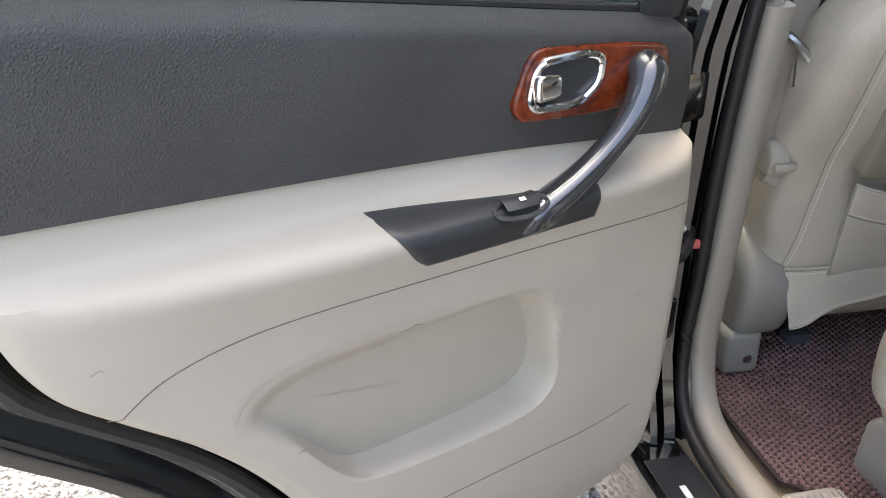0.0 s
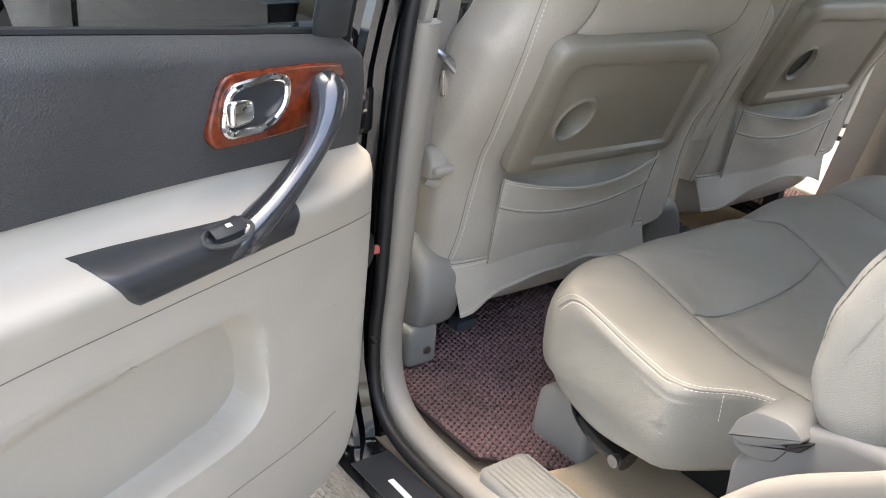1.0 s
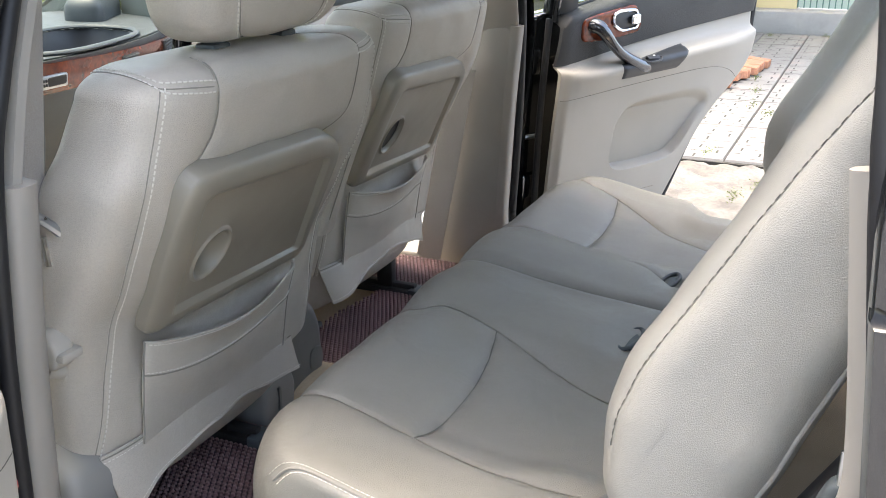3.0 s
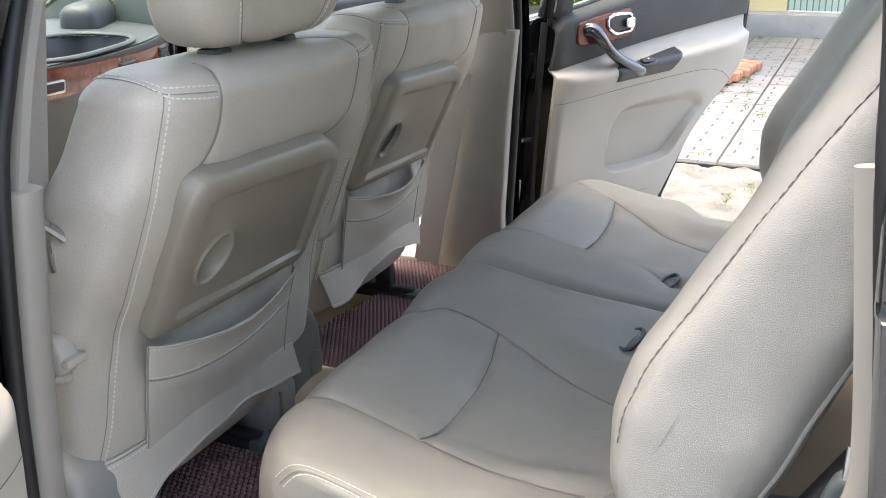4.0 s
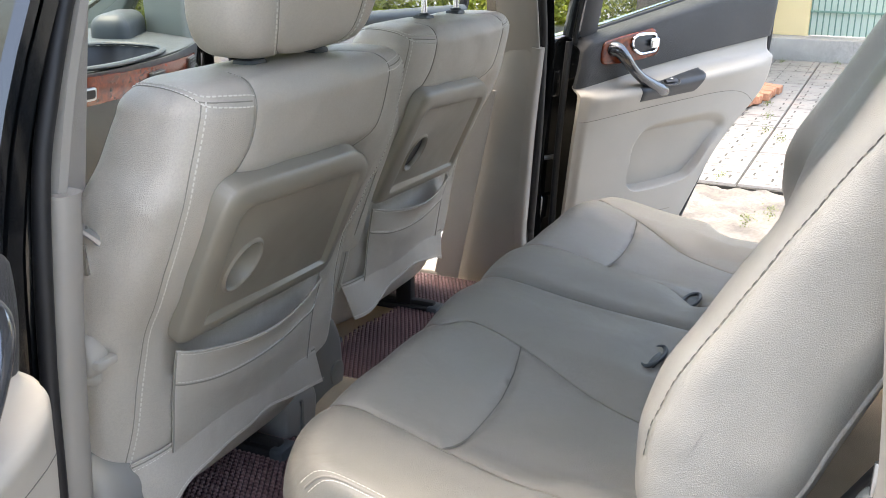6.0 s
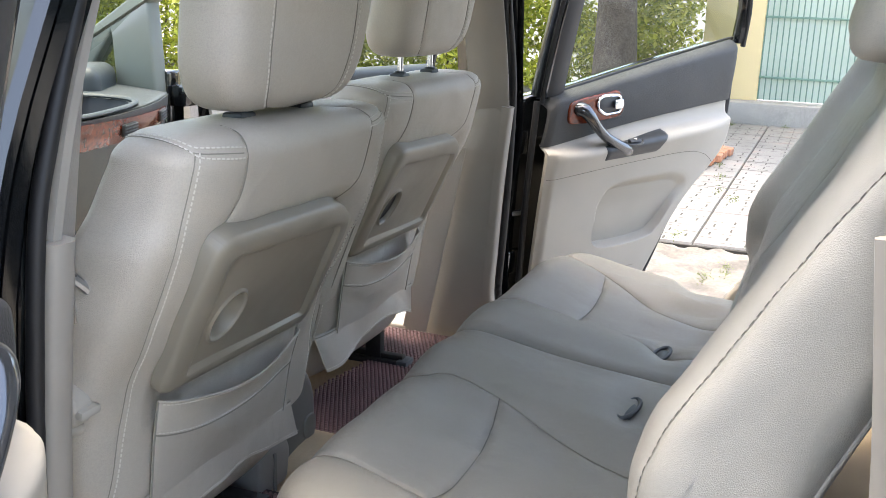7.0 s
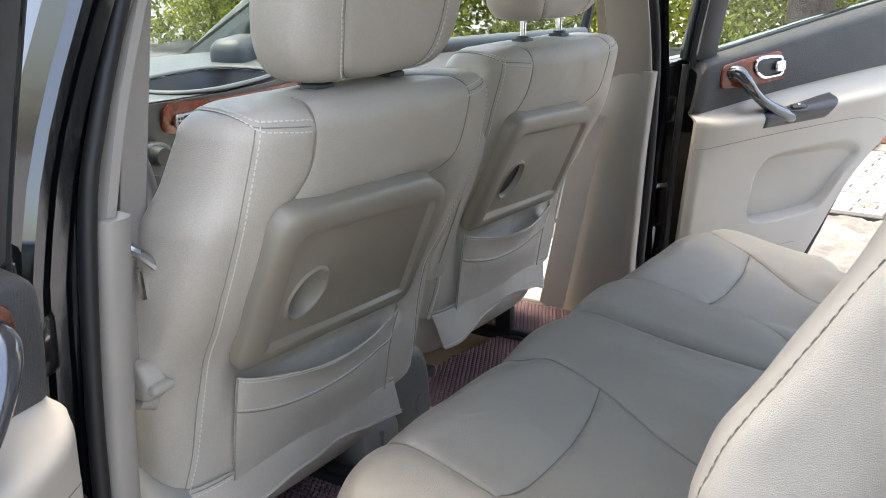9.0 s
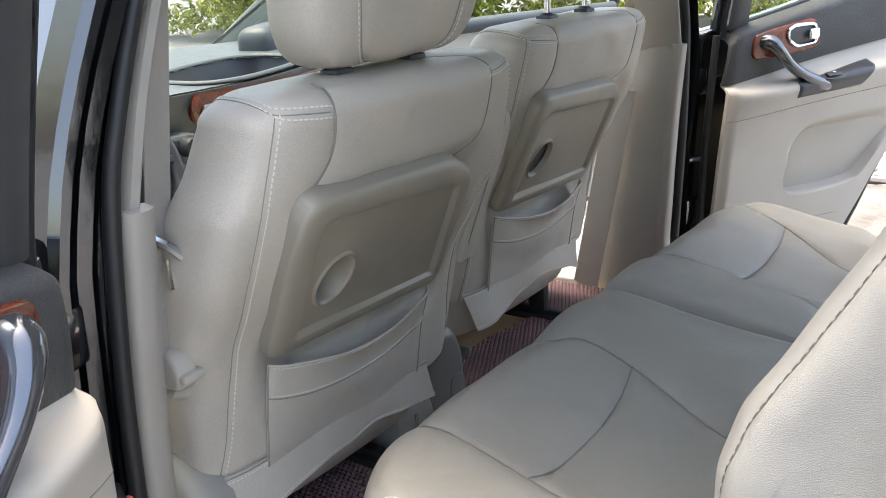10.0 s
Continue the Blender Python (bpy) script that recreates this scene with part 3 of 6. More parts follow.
def rear_door(name, W, base, glass, rim_wide, hinge, wear, label):
    door = thing(name, base, label, "car door", "rear doors")
    us, vs = span(0, 1, 120), [i / 90 for i in range(91)]

    def lower(u, v, d):
        zc = 0.402 + v * (0.905 - 0.402)
        s = hinge_s(zc) + u * (free_s(zc) - hinge_s(zc))
        z = zc + v**4 * (split_z(s) - 0.905)
        return W(s, door_depth(s, z) - d - 0.005 * pocket_sink(s, z), z)

    panel = part("inner_panel", shell(lower, us, vs, 0.010), TRIM, door, "grey-beige moulded plastic panel with armrest and map pocket")

    def moulding(i, row):
        s, z = pocket_at(i, row)
        return W(s, door_depth(s, z) + (0.0003 if row[0] == "d" and row[1] < -0.02 else 0.0), z)
    net = grid(moulding, range(len(POCKET_FINE)), POCKET_ROWS, close_u=True, caps=True)
    part("map_pocket", (net[0], net[1][:-2] + net[1][-1:]), TRIM, panel)

    def upper(u, v, d):
        s0, s1 = hinge_s(0.88 + 0.12 * v), free_s(0.93 + 0.15 * v)
        s = s0 + u * (s1 - s0) + 0.0
        lo, hi = split_z(s) - 0.004, belt_z(s)
        corner = 0.018 * max(0.0, 1 - (s - s0) / 0.02) ** 2
        z = lo + v * (hi - corner - lo)
        b = 0.004 + 0.012 * math.sin(math.pi * min(v * 0.62 + 0.05, 1)) - 0.03 * max(0.0, (v - 0.86) / 0.14) ** 2
        e = min(s - s0, s1 - s)
        return W(s, b - 0.012 * (1 - float(step(0, 0.016, e))) - d, z)

    part("upper_panel", shell(upper, span(0, 1, 70), span(0, 1, 22), 0.010), DARK, door, "black grained leatherette upper panel")
    # joint across the panel and short line at its foot
    sm = [(1.532, 0.758), (1.49, 0.790), (1.43, 0.808), (1.35, 0.815), (1.22, 0.815), (1.10, 0.813), (0.98, 0.809), (0.884, 0.803)]
    part("joint", tube([W(a, door_depth(a, b) + 0.0002, b) for a, b in ((p.x, p.y) for p in spline([(a, b, 0) for a, b in sm], 10))], 0.0006, 6), JOINT, panel)
    low = [(1.24, 0.518), (1.10, 0.524), (1.0, 0.527), (0.93, 0.538)]
    part("joint", tube([W(a, door_depth(a, b), b) for a, b in ((p.x, p.y) for p in spline([(a, b, 0) for a, b in low], 10))], 0.0006, 6), JOINT, panel)
    # knocks and scuffs in the plastic
    if wear:
        rw = random.Random(5)
        marks = []
        for s0, z0, run in ((1.532, 0.815, 0.012), (1.24, 0.757, 0.030), (1.364, 0.659, 0.010), (0.95, 0.70, 0.006)):
            t = rw.uniform(-0.6, 0.6)
            way = [(s0 + run * k * math.cos(t), z0 + run * k * math.sin(t) + 0.15 * run * math.sin(5 * k)) for k in span(0, 1, 6)]
            marks.append(tube([W(a, door_depth(a, b) + 0.0001, b) for a, b in way], [0.0002, 0.0004, 0.0005, 0.0004, 0.0003, 0.0001], 5))
        part("scuff", join(*marks), SEAM, panel, "small dark scuff marks")
    # switch plate on the armrest
    left = lambda z: float(smooth(z, [0.833, 0.842, 0.861, 0.884], [1.252, 1.264, 1.280, 1.298]))
    def plate_at(u, v, d):
        z = 0.833 + (0.036 + 0.015 * u) * v
        s = 1.055 + u * (left(z) - 1.055)
        rim = min(u / 0.04, (1 - u) / 0.03, v / 0.12, 1.0)
        return W(s, door_depth(s, z) + 0.0035 * (1 - (1 - rim) ** 2) - d, z)
    sw = part("switch_plate", shell(plate_at, span(0, 1, 40), span(0, 1, 18), 0.006), DARK_SMOOTH, door, "dark grey window switch plate")
    c = (1.155, door_depth(1.155, 0.870) + 0.004, 0.870)
    rim = [W(c[0] + 0.030 * math.cos(w), c[1] + 0.0005 - 0.010 * math.sin(w), c[2] + 0.006 * math.sin(w)) for w in [k * math.pi / 12 for k in range(24)]]
    part("switch_rim", tube(rim, 0.0028, 6, True), DARK, sw)
    part("window_switch", grid(lambda u, v: W(c[0] - 0.020 + 0.040 * u, c[1] + 0.006 - 0.018 * v + 0.002 * math.sin(math.pi * u), c[2] + 0.002 + 0.006 * v + 0.003 * math.sin(math.pi * v)), span(0, 1, 9), span(0, 1, 7)), DARK_SMOOTH, sw)
    part("symbol", grid(lambda u, v: W(c[0] - 0.0035 + 0.007 * u, c[1] + 0.001 - 0.004 * v + 0.0025, c[2] + 0.0076 + 0.0018 * v), span(0, 1, 2), span(0, 1, 2)), WHITE, sw)
    # burl plate with the latch
    wp = rounded([(0.942, 0.932), (0.945, 0.984), (1.0, 0.993), (1.125, 1.003), (1.143, 0.95), (1.132, 0.934), (1.03, 0.927)], [0.02, 0.016, 0.03, 0.02, 0.02, 0.014, 0.03], 5)
    tilt = lambda m: placed(m, Matrix.Identity(4))
    flat = lambda shape: ([W(*v) for v in shape[0]], shape[1])
    wood_plate = part("wood_plate", flat(plate(wp, 0.008, 0.0205, 0.004, 3)), WOOD, door, "glossy red-brown burl wood plate")
    cup = rounded([(1.128, 0.947), (1.120, 0.990), (1.06, 0.992), (1.040, 0.985), (1.042, 0.962), (1.068, 0.944)], 0.016, 6)
    part("latch_cup", flat(plate(cup, 0.012, 0.0222, 0.003, 2)), DARK_SMOOTH, wood_plate, "dark recessed latch cup")
    ring = part("latch_ring", tube([W(a, 0.0235, b) for a, b in cup], 0.0042, 8, True, up=(0.3, 0.9, 0.1)), CHROME, wood_plate, "chrome latch surround")
    part("release_lever", flat(plate(rounded([(1.126, 0.955), (1.126, 0.981), (1.096, 0.979), (1.096, 0.957)], 0.008, 4), 0.0235, 0.034, 0.004, 3)), CHROME, ring, "chrome door release lever")
    # curved pull
    bar = spline([(0.980, 0.012, 0.966), (0.986, 0.030, 0.964), (1.000, 0.040, 0.946), (1.022, 0.044, 0.920), (1.052, 0.045, 0.895), (1.09, 0.046, 0.872), (1.125, 0.044, 0.855), (1.145, 0.034, 0.848)], 8)
    n = len(bar)
    rs = [0.0190 + 0.0040 * math.cos(2 * math.pi * i / (n - 1)) for i in range(n)]
    part("pull_handle", tube([W(*p) for p in bar], rs, 16, flat=0.85), GLOSS_BAR, door, "curved glossy dark grey pull handle")
    # painted shell with the arch cut-out, seal and folded rims
    k = rim_wide
    out = [(hinge, z) for z in span(0.99, 0.45, 6)] + [(0.90, 0.385), (1.05, 0.375), (1.26, 0.375)]
    out += [(free_s(z) + k * (0.05 * float(step(0.40, 0.52, z)) + 0.022), z - 0.03 * k) for z in span(0.44, 0.86, 15)] + [(1.61 + 0.06 * k, 0.92), (1.615 + 0.06 * k, 1.085), (1.60, 1.085), (1.3, 1.047), (1.05, 1.012)]
    door_shell = part("shell", flat(plate(out, -0.115, -0.058, 0.012, 3)), PAINT, door, "black painted outer shell")
    across = [(-0.004, -0.030), (0.010, -0.020), (0.020, -0.024), (0.032, -0.032), (0.046, -0.026), (0.060, -0.020), (0.072, -0.024), (0.076, -0.040), (0.074, -0.070)]
    def band(u, v):
        z = 0.42 + 0.66 * v
        wide = k * float(step(0.38, 0.50, z))
        a, b = across[int(u)]
        return W(free_s(z) + a * wide, b, z - 0.5 * a * wide * float(step(0.95, 0.80, z)))
    part("folded_rim", grid(band, range(9), span(0, 1, 40)), PAINT, door_shell, "folded black painted rim")
    rimline = [(free_s(z) + 0.004 + 0.010 * k, -0.014, z - 0.008 * k) for z in span(0.41, 1.06, 40)]
    part("seal", tube([W(*p) for p in rimline], 0.0095, 8), RUBBER, door, "black rubber seal round the panel")
    # window: pane, belt seal and frame
    top = lambda s: float(smooth(s, [0.90, 1.0, 1.2, 1.45, 1.56, 1.66], [1.40, 1.425, 1.44, 1.40, 1.33, 1.10]))
    lean = lambda z: -0.035 + 0.26 * max(0, z - 1.0) ** 1.1
    def pane(u, v):
        s = 0.915 + 0.735 * u
        lo, hi = belt_z(s) - 0.03, max(top(s), belt_z(s) + 0.003)
        z = lo + v * (hi - lo)
        return W(s, lean(z), z)
    part("pane", grid(pane, span(0, 1, 24), span(0, 1, 14)), glass, door, "tinted side window")
    part("belt_seal", tube([W(s, -0.026, belt_z(s) + 0.001) for s in span(0.90, 1.63, 24)], 0.0055, 8), RUBBER, door)
    fr = [(0.898, 1.0), (0.900, 1.12), (0.905, 1.26), (0.925, 1.39), (1.00, 1.432), (1.2, 1.445), (1.44, 1.405), (1.56, 1.33), (1.63, 1.20), (1.655, 1.09)]
    pts = [(p.x, lean(p.y) - 0.004, p.y) for p in spline([(a, b, 0) for a, b in fr], 8)]
    frame_bar = part("window_frame", tube([W(*p) for p in pts], 0.020, 10, flat=1.3), PAINT, door, "black painted window frame")
    part("run_channel", tube([W(a + 0.014 * (a < 1.0), b + 0.017, z - 0.014 * (a > 1.0)) for a, b, z in pts], 0.008, 8), RUBBER, frame_bar)
    strip = lambda u, v, d: W(0.900 + 0.055 * u, lean(z_of(v)) + 0.020 + 0.006 * math.sin(math.pi * u) - d, z_of(v))
    z_of = lambda v: 1.0 + 0.40 * v
    part("frame_trim", shell(strip, span(0, 1, 7), span(0, 1, 14), 0.006), FRAME, frame_bar, "matt dark grey inner frame trim")
    part("lip", tube([W(0.893, lean(z) + 0.012, z) for z in span(0.985, 1.40, 16)], 0.007, 8), RUBBER, frame_bar)
    # hinge edge: seal lips and the stay
    part("edge_seal", tube([W(hinge_s(z) - 0.013, -0.03, z) for z in span(0.44, 0.99, 24)], 0.009, 8), RUBBER, door)
    part("hinge", flat(box((0.80, -0.085, 0.56), (0.875, -0.045, 0.62), 0.006)), PAINT, door)
    part("hinge", flat(box((0.80, -0.085, 0.86), (0.875, -0.045, 0.92), 0.006)), PAINT, door)
    part("check_strap", tube([W(0.80, -0.055, 0.715), W(0.875, -0.05, 0.712)], 0.006, 8), STEEL, door, "bare steel check strap")
    return door


def near_w(s, d, z, a=radians(21), off=0.215):
    x, y = -s * math.cos(a) - (off - d) * math.sin(a), -s * math.sin(a) + (off - d) * math.cos(a)
    return (x + 0.05 * (x + 1.43), y + 0.05 * (y + 1.03), z + 0.05 * (z - 1.232))


def far_w(s, d, z, a=radians(29.5)):
    s, d = 1.05 * (s - 0.886), 1.05 * d
    return (0.885 + s * math.cos(a) - d * math.sin(a), -0.047 - s * math.sin(a) - d * math.cos(a), 0.886 + 1.05 * (z - 0.9) + 0.052 * s)


rear_door("rear_door", near_w, (-0.9, -0.1, 0.37), GLASS_DARK, 1.0, 0.80, True, "open rear car door with black and grey-beige panel")
rear_door("rear_door", far_w, (0.9, -0.05, 0.37), GLASS, 0.2, 0.755, False, "open rear car door seen across the cabin")


# ---- sewn covers ----
def net_normals(P, closed):
    """Outward normals of a net of points (rows, columns, 3)."""
    du = np.roll(P, -1, 1) - np.roll(P, 1, 1) if closed else np.gradient(P, axis=1)
    n = np.cross(du, np.gradient(P, axis=0))
    n /= np.linalg.norm(n, axis=2, keepdims=True) + 1e-12
    out = P - P.mean(axis=(0, 1) if not closed else 1, keepdims=True)
    return n if (n * out).sum() > 0 else -n


def along(pts, gap=0.004):
    """Evenly spaced points on a soft line."""
    p = np.array([tuple(q) for q in spline(pts, 12)])
    d = np.r_[0, np.cumsum(np.linalg.norm(np.diff(p, axis=0), axis=1))]
    s = np.linspace(0, d[-1], max(2, int(d[-1] / gap)))
    return np.stack([np.interp(s, d, p[:, k]) for k in range(3)], 1)


def snapped(P, N, line, lift=0.0):
    """A line laid onto a net, a little proud of it."""
    V, M = P.reshape(-1, 3), N.reshape(-1, 3)
    out = []
    for q in line:
        d = ((V - q) ** 2).sum(1)
        near = np.argpartition(d, 6)[:6]
        w = 1 / (d[near] + 4e-6)
        w /= w.sum()
        n = (M[near] * w[:, None]).sum(0)
        n /= np.linalg.norm(n)
        foot = (V[near] * w[:, None]).sum(0)
        out.append(q - n * np.dot(q - foot, n) + n * lift)
    out = np.array(out)
    soft = out.copy()
    soft[1:-1] = (out[:-2] + 2 * out[1:-1] + out[2:]) / 4
    return soft


def gap_to(V, lines):
    """Distance of each point to the nearest of some lines."""
    Q = np.concatenate(lines)
    best = np.full(len(V), 1.0)
    for k in range(0, len(V), 4000):
        v = V[k:k + 4000]
        best[k:k + 4000] = np.sqrt(np.maximum(0, (v**2).sum(1)[:, None] + (Q**2).sum(1)[None] - 2 * v @ Q.T).min(1))
    return best


def sewn(P, closed, lines, depth=0.003, width=0.0035, puff=0.003, reach=0.016, slack=0.0):
    """Draws a padded cover in along its seams; slack: height of the soft waves in it."""
    N = net_normals(P, closed)
    d = gap_to(P.reshape(-1, 3), lines).reshape(P.shape[:2])
    off = -depth * np.exp(-((d / width) ** 2)) - puff * np.exp(-d / reach)
    if slack:
        x, y, z = P[..., 0], P[..., 1], P[..., 2]
        off = off + slack * (np.sin(31 * x + 17 * z + 2.1 * np.sin(23 * z)) * np.sin(26 * z - 13 * y + 1.7 * np.sin(19 * x)) + 0.5 * np.sin(67 * z + 41 * x + 9 * y))
    P = P + N * off[..., None]
    return P, net_normals(P, closed)


def net_shape(P, closed=True, caps=True):
    nv, nu = P.shape[:2]
    i = np.arange(nv * nu).reshape(nv, nu)
    j = np.roll(i, -1, 1) if closed else i[:, 1:]
    a = i if closed else i[:, :-1]
    faces = np.stack([a[:-1], j[:-1], j[1:], a[1:]], -1).reshape(-1, 4)
    faces = [tuple(f) for f in faces.tolist()]
    if caps:
        faces += [tuple(range(nu))[::-1], tuple(range((nv - 1) * nu, nv * nu))]
    return [tuple(v) for v in P.reshape(-1, 3).tolist()], faces


# ---- front seats ----
def seat_back(z):
    return float(smooth(z, [0.46, 0.56, 0.66, 0.744, 0.80, 0.90, 0.95, 1.0, 1.053, 1.10], [0.092, 0.068, 0.056, 0.040, 0.012, -0.040, -0.060, -0.076, -0.087, -0.088]))


def seat_net(cols=420, rows=165):
    """The backrest's cover, its middle at x = 0: rings from the foot to the top."""
    w = np.linspace(0, 2 * math.pi, 40001)[:-1]
    e = 2 / 4.6
    a, b = np.sign(np.cos(w)) * np.abs(np.cos(w)) ** e, np.sign(np.sin(w)) * np.abs(np.sin(w)) ** e
    d = np.r_[0, np.cumsum(np.hypot(np.diff(np.r_[a, a[0]]) * 0.29, np.diff(np.r_[b, b[0]]) * 0.08))]
    s = np.linspace(0, d[-1], cols + 1)[:-1]
    k = np.interp(s, d[:-1], np.arange(len(w)))
    a, q = np.interp(k, np.arange(len(w)), a), np.interp(k, np.arange(len(w)), b)
    v = np.r_[np.linspace(0, 1, rows), np.linspace(1.01, 1.25, 22), np.linspace(1.26, 1.5, 14)]
    z = 0.555 + 0.485 * np.minimum(v, 1)
    half = smooth(z, [0.46, 0.56, 0.70, 0.83, 0.93, 0.985, 1.03, 1.07, 1.10], [0.265, 0.282, 0.298, 0.308, 0.303, 0.281, 0.272, 0.268, 0.262])
    back = smooth(z, [0.46, 0.56, 0.66, 0.744, 0.80, 0.90, 0.95, 1.0, 1.053, 1.10], [0.092, 0.068, 0.056, 0.040, 0.012, -0.040, -0.060, -0.076, -0.087, -0.088])
    front = smooth(z, [0.46, 0.56, 0.66, 0.80, 0.90, 1.0, 1.08], [0.262, 0.235, 0.214, 0.175, 0.125, 0.082, 0.048])
    over = np.maximum(0, v - 1)
    f = np.radians(90 * np.minimum(over / 0.25, 1))
    half, z = half - 0.05 * (1 - np.cos(f)), z + 0.034 * np.sin(f)
    back, front = back + 0.030 * (1 - np.cos(f)), front - 0.030 * (1 - np.cos(f))
    shut = np.clip((over - 0.25) / 0.25, 0, 1) * 0.999
    mid = (back + front) / 2
    half, back, front, z = half * (1 - shut), back + (mid - back) * shut, front + (mid - front) * shut, z + 0.005 * shut
    x = half[:, None] * a[None]
    y = ((back + front) / 2)[:, None] + ((front - back) / 2)[:, None] * q[None]
    zz = z[:, None] + 0.25 * np.maximum(0, y - back[:, None]) * (np.maximum(0, 1 - v) ** 3)[:, None]
    x = x * (1 + np.where(q < 0, 0.03 * q, 0))[None]
    hollow = step(-0.5, -0.95, q)[None] * step(0.215, 0.17, np.abs(x)) * step(0.65, 0.70, zz) * step(0.965, 0.92, zz)
    well = step(-0.5, -0.95, q)[None] * np.exp(-((x + 0.114) ** 2 + (zz - 0.822) ** 2) / 0.052**2)
    return np.stack([x, y + 0.014 * hollow + 0.032 * well, zz], 2)


SEAT_NET = seat_net()
SEAT_LINES = {}
for k in (-1, 1):
    at = lambda pts, k=k: along([(k * x, seat_back(z) + dy, z) for x, dy, z in pts])
    SEAT_LINES["side", k] = at([(0.264, 0.012, 0.557), (0.252, 0.008, 0.62), (0.245, 0.004, 0.72), (0.251, 0.004, 0.82), (0.260, 0.006, 0.92), (0.256, 0.009, 1.01), (0.248, 0.012, 1.062)])
    SEAT_LINES["yoke", k] = along([(k * 0.236, 0.045, 1.074), (k * 0.244, -0.01, 1.075), (k * 0.248, -0.06, 1.066), (k * 0.235, -0.075, 1.060), (k * 0.20, -0.084, 1.054), (k * 0.170, -0.087, 1.050)])
SEAT_LINES["neck", -1] = along([(-0.138, -0.025, 1.079), (-0.148, -0.05, 1.077), (-0.158, -0.075, 1.066), (-0.162, -0.087, 1.048), (-0.158, -0.080, 1.015), (-0.163, -0.073, 0.99), (-0.177, -0.066, 0.967), (-0.195, -0.058, 0.945)])
SEAT_LINES["neck", 1] = along([(0.105, -0.01, 1.079), (0.14, -0.045, 1.077), (0.164, -0.075, 1.066), (0.170, -0.087, 1.048), (0.174, -0.076, 1.0), (0.168, -0.068, 0.965), (0.148, -0.062, 0.935), (0.12, -0.058, 0.925)])
SEAT_P, SEAT_N = sewn(SEAT_NET, True, list(SEAT_LINES.values()), 0.0028, 0.0035, 0.0035, 0.016, 0.0011)
SEAT_ROWS = {n: snapped(SEAT_P, SEAT_N, l, 0.0002) for n, l in SEAT_LINES.items()}
SEAT_THREADS = [snapped(SEAT_P, SEAT_N, SEAT_LINES["side", k] + np.array((k * -0.008, 0, 0)), 0.0006) for k in (-1, 1)]
SEAT_THREADS += [snapped(SEAT_P, SEAT_N, SEAT_LINES["yoke", k] + np.array((k * -0.004, 0.003 * s, 0.007 * s)), 0.0006) for k in (-1, 1) for s in (-1, 1)]


